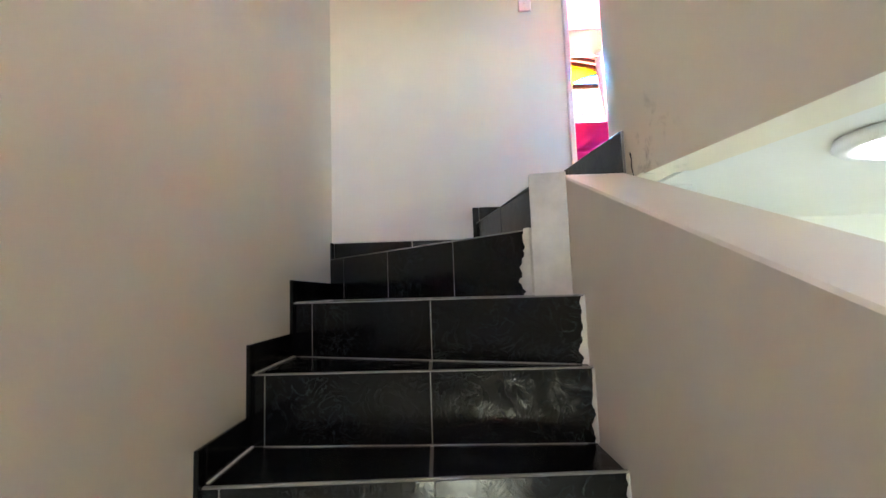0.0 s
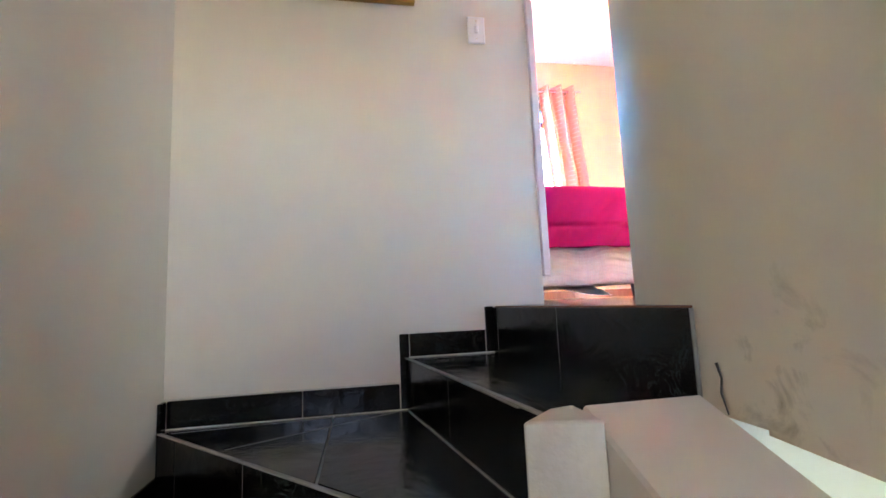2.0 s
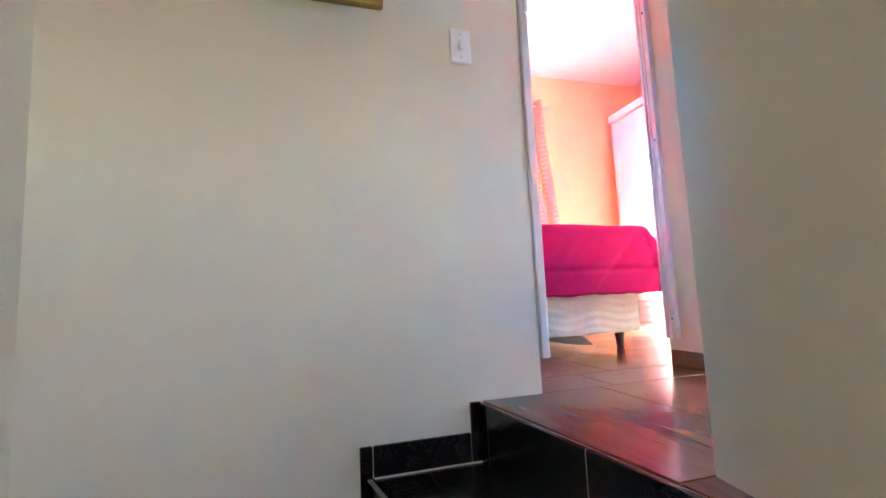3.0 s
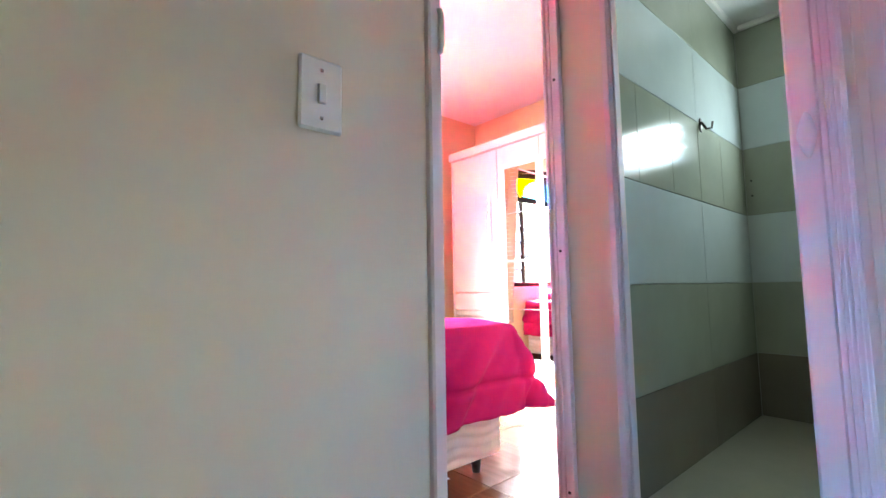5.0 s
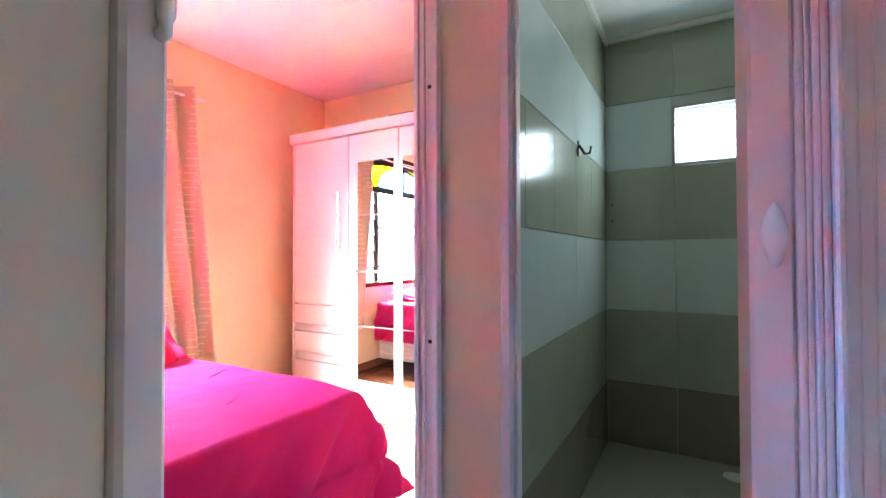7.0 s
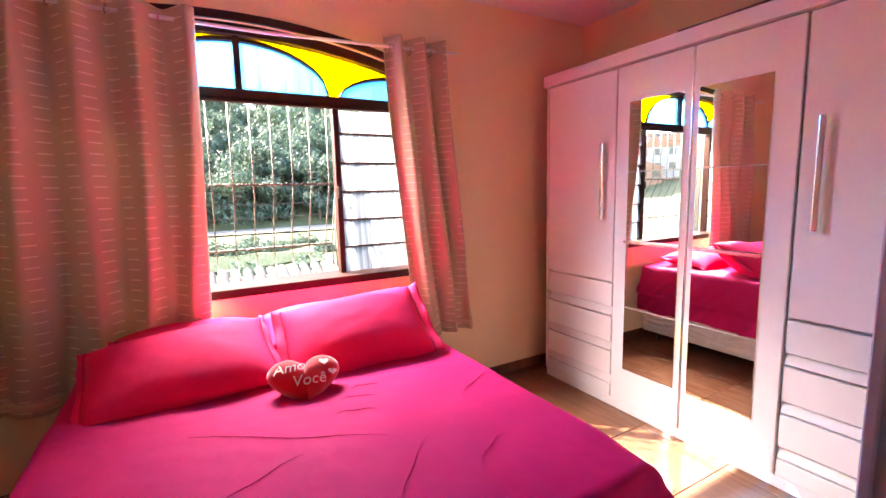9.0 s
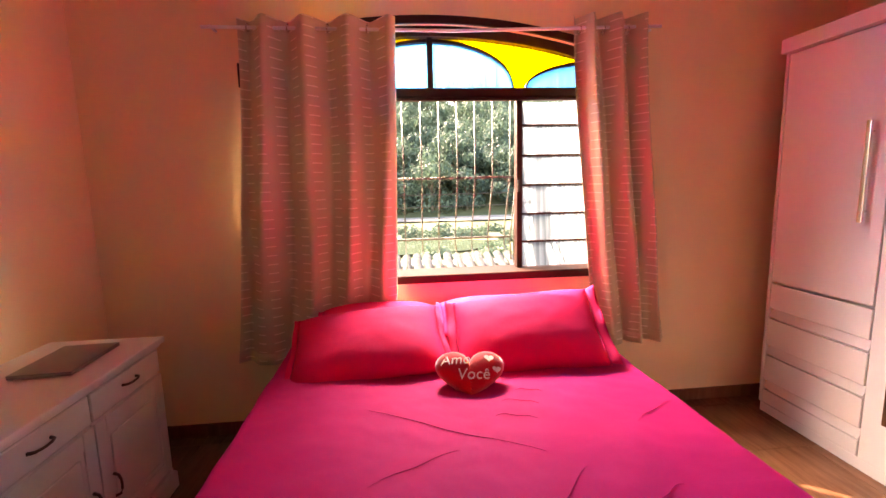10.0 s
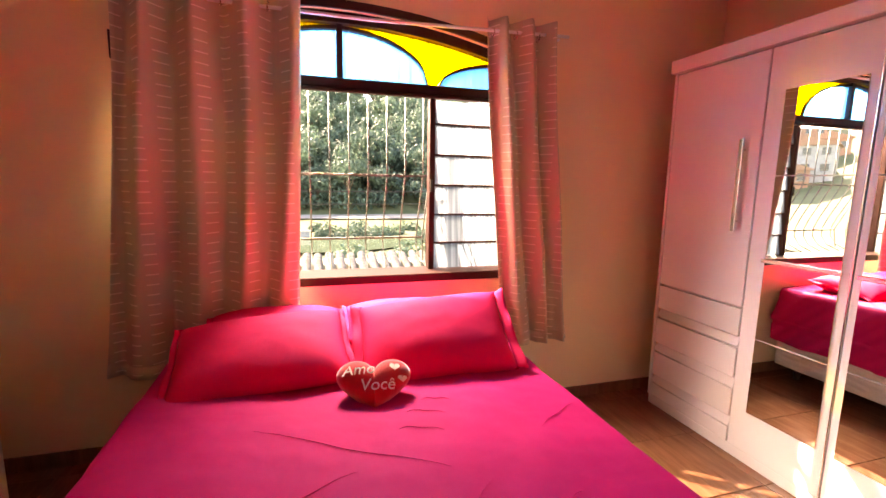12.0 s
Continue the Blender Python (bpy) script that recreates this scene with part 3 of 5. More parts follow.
part("joint", box((0.014, FAR - 0.018, -0.3595), (0.83, FAR - 0.012, -0.356)), PLASTER, sk, "pale joint line")
part("joint", box((0.84, FAR - 0.018, -0.1745), (1.165, FAR - 0.012, -0.171)), PLASTER, sk, "pale joint line")
for p, q, z in (((0.28, 2.52), (0.80, 2.80), -0.36), ((0.093, 2.179), (0.296, 2.45), -0.585), ((0.619, 1.92), (0.655, 2.06), -0.585), ((0.05, 2.76), (0.80, 2.795), -0.36), ((0.84, 2.76), (0.955, 1.95), -0.1755)):
    part("joint", slab_line(p, q, z - 0.002, z + 0.0006, 0.004, bevel=0.0), GROUT, sk, "grey joint line")
# chalky filler lines over the skirting
struct("trim_filler", box((0.0, FAR - 0.006, -0.267), (0.798, FAR + 0.0, -0.262)), PLASTER, "crumbly white filler bead over the skirting", "trim")

# ---------------------------------------------------------------- floors of landing and bedroom
fl = struct("floor_landing", prism([(1.168, FAR), (1.276, 1.874), (1.30, 1.93), (1.33, 2.13), (HX, 2.13), (HX, FAR)], -0.011, -0.005), FGROUT, "reddish wood-print tiles on the landing", "floor")
fb = struct("floor_bedroom", box((1.384, FAR, -0.1), (HX, BED_S, -0.006)), FGROUT, "floor strip in the bedroom doorway", "floor")
fb2 = struct("floor_bedroom_main", box((-0.14, BED_S, -0.1), (4.35, 5.65, -0.006)), FGROUT, "reddish-brown wood-print tiled bedroom floor", "floor")
struct("wall_bedroom_left", box((-0.14, BED_S, -0.1), (0.0, 5.62, CEIL)), PEACH, "peach painted bedroom wall behind the dresser")
struct("wall_bedroom_right", box((4.2, BED_S, -0.1), (4.34, 5.62, CEIL)), PEACH, "peach painted bedroom wall behind the wardrobe")
struct("wall_bedroom_south", box((BX, 2.945, 0.0), (4.34, BED_S, CEIL)), PEACH, "peach painted bedroom wall")
struct("wall_bedroom_south_left", box((0.0, BED_S, 0.0), (1.384, BED_S + 0.004, CEIL)), PEACH, "peach paint on the bedroom side")

# window wall with an arched opening
WX0, WX1, WZ0 = 0.84, 2.83, 0.845
WM = 1.785
ARCH = lambda x: 2.235 - 0.165 * ((x - WM) / (WX1 - WM)) ** 2
WY0, WY1 = 5.42, 5.60
ww = box((-0.14, WY0, -0.1), (WX0, WY1, CEIL))
box((WX1, WY0, -0.1), (4.34, WY1, CEIL), bm=ww)
box((WX0, WY0, -0.1), (WX1, WY1, WZ0), bm=ww)
NA = 24
for k in range(NA):
    a, b = WX0 + (WX1 - WX0) * k / NA, WX0 + (WX1 - WX0) * (k + 1) / NA
    prism([(a, ARCH(a)), (b, ARCH(b)), (b, CEIL), (a, CEIL)], WY0, WY1, ww, axis="y")
bmesh.ops.remove_doubles(ww, verts=ww.verts, dist=0.0005)
struct("wall_window", ww, PEACH, "peach painted wall round the arched bedroom window")

# brown baseboards
bb = thing("baseboard", (2.0, 5.4, 0.0), "reddish-brown wood-print tile baseboard", "baseboard", kind="structure")
for a, b in (((0.0, WY0 - 0.012, 0.0), (1.4, WY0, 0.075)), ((1.404, WY0 - 0.012, 0.0), (2.8, WY0, 0.075)), ((2.804, WY0 - 0.012, 0.0), (4.19, WY0, 0.075)),
             ((0.0, 3.09, 0.0), (0.012, 4.2, 0.075)), ((0.0, 4.204, 0.0), (0.012, 5.4, 0.075)), ((HX - 0.01, 2.86, 0.0), (HX, 3.04, 0.062)), ((4.188, 3.09, 0.0), (4.2, 5.4, 0.075))):
    part("baseboard_tile", box(a, b, 0.002), WOODT, bb)

# ---------------------------------------------------------------- bathroom
BF = 0.08
BX0, BX1, BY0, BY1, BC = BX, 3.95, 1.3, 2.945, 2.40
struct("floor_bath", box((BX0, BY0, -0.012), (BX1 + 0.1, BY1, BF)), BATH_F, "pale grey bathroom floor", "floor")
struct("ceiling_bath", box((BX0, BY0, BC), (BX1 + 0.1, BY1, BC + 0.1)), WHITE, "white bathroom ceiling", "ceiling")
struct("wall_bath_south", box((BX0, BY0 - 0.1, 0.0), (BX1 + 0.1, BY0, CEIL)), BATH_B, "tiled bathroom wall")
struct("wall_bath_west", box((BX0 - 0.1, BY0, 0.0), (BX0, 2.03, CEIL)), BATH_B, "tiled bathroom wall beside the door")
be = box((BX1, BY0, 0.0), (BX1 + 0.12, 2.12, BC))
box((BX1, 2.59, 0.0), (BX1 + 0.12, BY1, BC), bm=be)
box((BX1, 2.12, 0.0), (BX1 + 0.12, 2.59, 1.635), bm=be)
box((BX1, 2.12, 1.965), (BX1 + 0.12, 2.59, BC), bm=be)
wbe = struct("wall_bath_east", be, BGROUT, "banded tile bathroom wall with a small window")
wbn = struct("wall_bath_north", box((BX0, BY1 - 0.004, 0.0), (BX1, BY1, BC)), BGROUT, "banded tile bathroom wall with a hook")
BANDS = [(BF, 0.435, BATH_C), (0.435, 0.84, BATH_B), (0.84, 1.235, BATH_A), (1.235, 1.635, BATH_B), (1.635, 2.015, BATH_A), (2.015, BC - 0.03, BATH_B)]
for bi, (z0, z1, m) in enumerate(BANDS):
    y = BY1 - 0.012
    while y > BY0:
        y1 = max(BY0, (2.578 if y > 2.6 else y - 0.58))
        spans = [(y1, y)]
        if bi == 4:
            spans = [(s0, s1) for s0, s1 in ((y1, min(y, 2.12)), (max(y1, 2.59), y)) if s1 - s0 > 0.02]
        for s0, s1 in spans:
            part("wall_tile", box((BX1 - 0.008, s0 + 0.0015, z0 + 0.0015), (BX1, s1 - 0.0015, z1 - 0.0015), 0.001), m, wbe)
        y = y1
    x = BX0
    while x < BX1 - 0.01:
        x1 = min(BX1 - 0.008, x + (0.328 if bi == 3 else 0.98))
        part("wall_tile", box((x + 0.0015, BY1 - 0.012, z0 + 0.0015), (x1 - 0.0015, BY1 - 0.004, z1 - 0.0015), 0.001), m, wbn)
        x = x1
cor = box((BX0, BY1 - 0.035, BC - 0.03), (BX1, BY1 - 0.004, BC), 0.006)
box((BX1 - 0.035, BY0, BC - 0.03), (BX1, BY1 - 0.036, BC), 0.006, bm=cor)
struct("trim_bath_cornice", cor, WHITE, "thin white bathroom cornice", "trim")
bw = thing("window_2", (BX1 + 0.05, 2.36, 1.635), "small bathroom window with frosted louvre panes", "window", kind="structure")
fr = box((BX1 - 0.004, 2.12, 1.635), (BX1 + 0.06, 2.59, 1.65))
box((BX1 - 0.004, 2.12, 1.948), (BX1 + 0.06, 2.59, 1.965), bm=fr)
box((BX1 - 0.004, 2.12, 1.65), (BX1 + 0.06, 2.135, 1.948), bm=fr)
box((BX1 - 0.004, 2.575, 1.65), (BX1 + 0.06, 2.59, 1.948), bm=fr)
part("window_frame", fr, CEMENT, bw, "grey metal frame")
for k in range(3):
    z = 1.655 + 0.098 * k
    ob = part("pane", prism([(BX1 + 0.02, z), (BX1 + 0.024, z), (BX1 + 0.05, z + 0.092), (BX1 + 0.046, z + 0.092)], 2.136, 2.574, axis="y"), FLUTED, bw, "frosted louvre pane")
    ob.visible_shadow = False
hk = thing("robe_hook", (3.25, BY1 - 0.012, 1.60), "small dark metal robe hook on the tiles", "hook")
part("plate", box((3.235, BY1 - 0.018, 1.59), (3.262, BY1 - 0.012, 1.66), 0.004), DARK, hk)
part("prong", tube([(3.248, BY1 - 0.018, 1.64), (3.248, BY1 - 0.04, 1.60), (3.25, BY1 - 0.062, 1.60), (3.25, BY1 - 0.068, 1.63)], 0.006), DARK, hk, "", True)
for z in (1.44, 1.35):
    s = thing("wall_screw", (BX1 - 0.01, 2.90, z), "dark screw head fixed in the bathroom tiles", "screw", "bathroom screws")
    part("head", box((BX1 - 0.014, 2.895, z - 0.005), (BX1 - 0.008, 2.905, z + 0.005), 0.002), DARK, s)
dr = thing("floor_drain", (3.80, 2.33, BF), "white round floor drain in the bathroom floor", "drain")
part("ring", turned([(0.05, 0.0), (0.05, 0.006), (0.035, 0.007), (0.03, 0.002)], (3.80, 2.33, BF), 20), PLASTIC, dr)

# ---------------------------------------------------------------- folding doors
def channel(name, a, b, mat, parent, lips):
    bm = box(a, b, 0.002)
    for la, lb in lips:
        box(la, lb, 0.002, bm=bm)
    return part(name, bm, mat, parent)


bd = thing("door_1", (1.41, 2.9, 0.0), "pale plastic folding door folded back in the bedroom doorway", "folding door", kind="structure")
# folded leaves: narrow ribbed panels lying against one another
for k in range(6):
    y0 = 2.837 + 0.026 * k
    rib = [(1.386, y0), (1.398, y0 - 0.004), (1.402, y0 + 0.004), (1.411, y0 + 0.002), (1.416, y0 + 0.008), (1.416, y0 + 0.018), (1.411, y0 + 0.023), (1.402, y0 + 0.021), (1.386, y0 + 0.024)]
    part("leaf", prism(rib, 0.14, 2.08), PVC if k else PVC_GREY, bd)
part("edge_strip", box((1.385, 2.806, 0.11), (1.417, 2.832, 2.09), 0.004), PVC_GREY, bd, "grey edge channel")
hd = tube([(1.411, 2.810, 1.306), (1.411, 2.803, 1.308), (1.411, 2.800, 1.318), (1.411, 2.799, 1.350), (1.411, 2.800, 1.382), (1.411, 2.803, 1.392), (1.411, 2.810, 1.394)], 0.0065, sides=8)
part("latch_handle", hd, PLASTIC, bd, "white plastic pull handle", True)
channel("closing_channel", (HX - 0.015, 2.985, 0.11), (HX, 3.042, 2.09), PVC, bd, [((HX - 0.028, 2.981, 0.11), (HX - 0.014, 2.993, 2.09)), ((HX - 0.024, 3.034, 0.11), (HX - 0.014, 3.046, 2.09)), ((HX - 0.022, 3.018, 0.11), (HX - 0.013, 3.026, 2.09))])
part("top_track", box((1.40, 2.93, 2.06), (2.09, 2.97, 2.098), 0.004), PVC, bd, "white top track")
for z in (1.538, 0.953, 0.19, 2.0):
    part("screw", box((HX - 0.019, 3.003, z - 0.004), (HX - 0.014, 3.011, z + 0.004), 0.001), DARK, bd, "dark screw head")

bt = thing("door_2", (2.16, 2.30, 0.0), "pale pinkish plastic folding door folded back in the bathroom doorway", "folding door", kind="structure")
channel("closing_channel", (HX - 0.008, 2.812, 0.08), (HX + 0.05, 2.834, 2.09), PVC_GREY, bt, [((HX - 0.014, 2.814, 0.08), (HX - 0.002, 2.834, 2.09)), ((HX + 0.006, 2.805, 0.08), (HX + 0.012, 2.813, 2.09)), ((HX + 0.042, 2.820, 0.08), (HX + 0.049, 2.833, 2.09))])
part("lead_strip", prism([(2.168, 2.397), (2.262, 2.410), (2.262, 2.345), (2.149, 2.336)], 0.10, 2.06, bevel=0.006), PVC, bt, "wide lead strip with a rounded edge")
for y1, y0, xf, m in ((2.3355, 2.3245, 2.141, PVC), (2.3240, 2.3155, 2.140, PVC), (2.3150, 2.3065, 2.128, PVC), (2.3060, 2.2955, 2.127, PVC)):
    part("leaf", prism([(xf, y1), (2.25, y1), (2.25, y0), (xf, y0), (xf - 0.0012, (y0 + y1) / 2)], 0.10, 2.06, bevel=0.001), m, bt)
part("back_strip", box((HX + 0.004, 2.2035, 0.08), (2.219, 2.2105, 2.09)), BRONZE, bt, "dark brown back strip")
channel("hinge_channel", (HX - 0.012, 2.211, 0.08), (2.22, 2.294, 2.09), PVC, bt, [((HX - 0.019, 2.284, 0.08), (HX - 0.011, 2.293, 2.09)), ((HX - 0.014, 2.266, 0.08), (HX - 0.011, 2.270, 2.09)), ((HX - 0.014, 2.248, 0.08), (HX - 0.011, 2.252, 2.09)), ((HX - 0.021, 2.212, 0.08), (HX - 0.011, 2.222, 2.09))])
part("top_track", box((HX + 0.03, 2.26, 2.06), (HX + 0.07, 2.80, 2.098), 0.004), PVC, bt, "white top track")


def pull_shape(u, v):
    a = 2 * math.pi * u
    r = math.sin(math.pi * 0.5 * (1 - v))
    return (2.160 - 0.016 * math.cos(math.pi * 0.5 * (1 - v)), 2.362 + 0.022 * r * math.sin(a) * (1 - 0.35 * abs(math.cos(a))), 1.182 + 0.056 * r * math.cos(a))


part("pull", sheet(pull_shape, 24, 6), PLASTIC, bt, "white leaf-shaped pull", True)

# switch on the far wall
sw = thing("light_switch", (1.17, FAR, 1.15), "white plastic light switch plate with one rocker", "light switch")
part("plate", box((1.125, FAR - 0.009, 1.091), (1.20, FAR, 1.212), 0.004), PLASTIC, sw)
part("rocker", box((1.155, FAR - 0.014, 1.135), (1.170, FAR - 0.008, 1.168), 0.002), PLASTIC, sw)
for z in (1.112, 1.191):
    part("screw", box((1.1595, FAR - 0.0105, z - 0.003), (1.1655, FAR - 0.0085, z + 0.003), 0.001), CHROME, sw)

# framed picture on the far wall
pc = thing("framed_picture", (0.70, FAR, 1.24), "framed picture with a gilt moulding on the stair wall", "picture")
for a, b in (((0.48, FAR - 0.03, 1.24), (0.905, FAR - 0.002, 1.278)), ((0.48, FAR - 0.03, 1.762), (0.905, FAR - 0.002, 1.80)), ((0.48, FAR - 0.03, 1.278), (0.518, FAR - 0.002, 1.762)), ((0.867, FAR - 0.03, 1.278), (0.905, FAR - 0.002, 1.762))):
    part("moulding", box(a, b, 0.008, seg=2), GOLD, pc)
part("canvas", box((0.518, FAR - 0.014, 1.278), (0.867, FAR - 0.004, 1.762)), CANVAS, pc, "dim painted canvas")

# ---------------------------------------------------------------- bedroom window
GY = 5.53
win = thing("window_1", (WM, GY, WZ0), "arched window with dark brown frame, blue and yellow fanlight and louvres", "window", kind="structure")


def bar(name, a, b, mat, parent, bevel=0.003, label=""):
    return part(name, box(a, b, bevel), mat, parent, label)


def arch_strip(f_in, f_out, x0, x1, y0, y1, n=20):
    bm = bmesh.new()
    for k in range(n):
        a, b = x0 + (x1 - x0) * k / n, x0 + (x1 - x0) * (k + 1) / n
        prism([(a, f_in(a)), (b, f_in(b)), (b, f_out(b)), (a, f_out(a))], y0, y1, bm, axis="y")
    bmesh.ops.remove_doubles(bm, verts=bm.verts, dist=0.0004)
    return bm


part("head_frame", arch_strip(lambda x: ARCH(x) - 0.055, lambda x: ARCH(x) - 0.001, WX0, WX1, GY - 0.05, GY + 0.05), BROWN, win, "curved dark brown head frame")
part("head_bead", arch_strip(lambda x: ARCH(x) - 0.012, lambda x: ARCH(x) + 0.028, WX0 - 0.02, WX1 + 0.02, WY0 - 0.014, WY0 + 0.002), BROWN, win, "narrow brown wooden casing")
bar("jamb", (WX0, GY - 0.05, WZ0), (WX0 + 0.05, GY + 0.05, ARCH(WX0) - 0.03), BROWN, win)
bar("jamb", (WX1 - 0.05, GY - 0.05, WZ0), (WX1, GY + 0.05, ARCH(WX1) - 0.03), BROWN, win)
bar("window_sill", (WX0 - 0.03, WY0 - 0.03, WZ0 - 0.012), (WX1 + 0.03, GY + 0.08, WZ0 + 0.034), BROWN, win)
bar("transom", (WX0 + 0.05, GY - 0.04, 1.862), (WX1 - 0.05, GY + 0.04, 1.915), BROWN, win, 0.006)
bar("transom_bead", (WX0 + 0.05, GY - 0.048, 1.845), (WX1 - 0.05, GY - 0.01, 1.861), BROWN, win)
bar("mullion", (WM - 0.016, GY - 0.03, 1.915), (WM + 0.016, GY + 0.03, ARCH(WM) - 0.05), BROWN, win)
for sgn in (-1, 1):
    s0 = WM + sgn * 0.505
    bar("stile", (s0 - 0.016, GY - 0.03, WZ0 + 0.034), (s0 + 0.016, GY + 0.03, 1.846), BROWN, win)
    # louvre panes and their rails
    lo, hi = sorted((s0 + sgn * 0.016, WX1 - 0.05 if sgn > 0 else WX0 + 0.05))
    zs = [WZ0 + 0.034, 1.034, 1.199, 1.368, 1.539, 1.711, 1.845]
    for z0, z1 in zip(zs, zs[1:]):
        ob = part("pane", prism([(GY - 0.012, z0 + 0.006), (GY - 0.008, z0 + 0.006), (GY + 0.012, z1 - 0.004), (GY + 0.008, z1 - 0.004)], lo, hi, axis="x"), FLUTED, win, "fluted glass louvre")
        ob.visible_shadow = False
        if z1 < 1.84:
            bar("louvre_rail", (lo, GY - 0.02, z1 - 0.005), (hi, GY + 0.02, z1 + 0.005), BROWN, win)
# fanlight glazing
BIG = lambda x: 1.915 + 0.245 * math.sqrt(max(0.0, 1 - ((x - WM) / 0.475) ** 2))
part("fan_arc", arch_strip(lambda x: BIG(x) - 0.002, lambda x: min(BIG(x) + 0.014, ARCH(x) - 0.03), WM - 0.475, WM + 0.475, GY - 0.022, GY + 0.022, 40), BROWN, win)
part("pane", arch_strip(lambda x: 1.915, BIG, WM - 0.474, WM - 0.016, GY - 0.002, GY + 0.002), BLUE_GLASS, win, "pale blue textured pane")
part("pane", arch_strip(lambda x: 1.915, BIG, WM + 0.016, WM + 0.474, GY - 0.002, GY + 0.002), BLUE_GLASS, win, "pale blue textured pane")
for sgn in (-1, 1):
    cx = WX1 - 0.05 if sgn > 0 else WX0 + 0.05
    r = 0.44
    SM = lambda x, cx=cx: 1.915 + 0.15 * math.sqrt(max(0.0, 1 - ((x - cx) / 0.455) ** 2))
    a, b = sorted((cx, cx - sgn * 0.455))
    part("fan_arc", arch_strip(lambda x: SM(x) - 0.012, lambda x: SM(x) + 0.002, a, b, GY - 0.022, GY + 0.022), BROWN, win)
    part("pane", arch_strip(lambda x: 1.915, SM, a, b, GY - 0.002, GY + 0.002), BLUE_GLASS, win, "pale blue textured pane")
    a, b = sorted((WM + sgn * 0.02, cx))
    part("pane", arch_strip(lambda x: max(BIG(x), SM(x), 1.915) if abs(x - WM) < 0.475 else max(SM(x), 1.915), lambda x: ARCH(x) - 0.05, a, b, GY - 0.002, GY + 0.002, 40), YELLOW_GLASS, win, "bright yellow textured pane")
part("catch", box((WM + 0.492, GY - 0.045, 1.33), (WM + 0.504, GY - 0.03, 1.40), 0.002), DARK, win, "small dark catch")
bar("casing_end", (WX0 - 0.05, WY0 - 0.014, 1.90), (WX0 - 0.022, WY0 + 0.001, 2.02), BROWN, win)
# outside grille
gr = thing("window_grille", (WM, 5.66, 0.9), "pale painted iron bar grille bellying out below the window", "grille")
BELLY = [(5.66, 1.87), (5.66, 1.44), (5.67, 1.40), (5.80, 1.13), (5.83, 1.05), (5.83, 0.98), (5.78, 0.91), (5.66, 0.86)]
x = WM - 0.49
while x < WM + 0.5:
    part("bar", tube([(x, y, z) for y, z in BELLY], 0.0048, sides=6), GRILLE, gr, "", True)
    x += 0.1089
for y, z in ((5.66, 1.42), (5.832, 1.03)):
    part("cross_bar", box((WM - 0.53, y - 0.006, z - 0.007), (WM + 0.53, y + 0.006, z + 0.007), 0.001), GRILLE, gr)
for sx in (-0.53, 0.53):
    part("side_bar", box((WM + sx - 0.008, 5.60, 0.86), (WM + sx + 0.008, 5.668, 1.87), 0.001), GRILLE, gr)
    for y in (5.74, 5.83):
        part("side_strut", tube([(WM + sx, 5.664, 1.41), (WM + sx, y, 1.03), (WM + sx, y - 0.03, 0.88)], 0.005, sides=6), GRILLE, gr, "", True)

# curtains on a rod
RY, RZ = 5.335, 2.165
rod = thing("curtain_rod", (1.9, RY, RZ), "thin white curtain rod on brackets", "curtain rod")
part("rod", tube([(0.66, RY, RZ + 0.004), (1.9, RY, RZ - 0.004), (3.02, RY, RZ + 0.03)], 0.009), PLASTIC, rod, "", True)
for x in (0.70, 2.96):
    part("bracket", tube([(x, WY0, RZ + 0.01), (x, RY, RZ + 0.01)], 0.007), PLASTIC, rod, "", True)


def curtain(name, x0, x1, bx0, bx1, ztop, zbot, folds, amp, label, flare=0.0, lift=None):
    c = thing(name, ((x0 + x1) / 2, RY, zbot), label, "curtain", "bedroom curtains")
    rnd = random.Random(int(x0 * 100))
    ph = [rnd.uniform(-0.5, 0.5) for _ in range(24)]

    def fn(u, v):
        z = ztop + (zbot - ztop) * v
        if lift:
            z = ztop + (zbot + lift * max(0.0, (u - 0.62) / 0.38) ** 0.6 - ztop) * v
        e = v ** 1.2
        x = (x0 + (x1 - x0) * u) * (1 - e) + (bx0 + (bx1 - bx0) * u) * e
        w = 2 * math.pi * folds * u + 0.5 * math.sin(5 * u + 2.5 * v + ph[0])
        a = amp * (1 - 0.35 * v)
        y = RY + a * math.sin(w) + 0.25 * a * math.sin(2.3 * w + 3 * v + ph[1]) * v + flare * v * u
        y += 0.008 * math.sin(9 * v + 6 * u)
        x += 0.07 * a * math.sin(2 * w)
        return (x, min(y, WY0 - 0.012), z)

    part("cloth", sheet(fn, folds * 18, 40, thick=0.002), CURTAIN, c, "", True)
    part("hem", sheet(lambda u, v: tuple(a + b for a, b in zip(fn(u, 0.965 + 0.035 * v), (0, -0.004, 0))), folds * 18, 2, thick=0.002), CURTAIN, c, "stitched hem", True)
    for k in range(folds * 2):
        u = (k + 0.5) / (folds * 2)
        x = x0 + (x1 - x0) * u
        ring = [(x + 0.003 * math.sin(t), RY + 0.02 * math.cos(t), RZ + 0.004 + 0.02 * math.sin(t)) for t in [2 * math.pi * q / 10 for q in range(11)]]
        part("eyelet", tube(ring, 0.004, sides=5, closed_ends=False), CHROME, c, "metal eyelet", True)
    return c


curtain("curtain", 0.83, 1.602, 0.69, 1.552, 2.215, 0.45, 4, 0.06, "beige curtain with woven dashes drawn to one side of the window", -0.05, 0.27)
curtain("curtain", 2.535, 2.93, 2.70, 3.12, 2.245, 0.44, 3, 0.055, "beige curtain with woven dashes gathered beside the louvres")

# ---------------------------------------------------------------- bed
BX_0, BX_1, BYF, BYH, BZ = 1.11, 2.445, 3.56, 5.37, 0.60
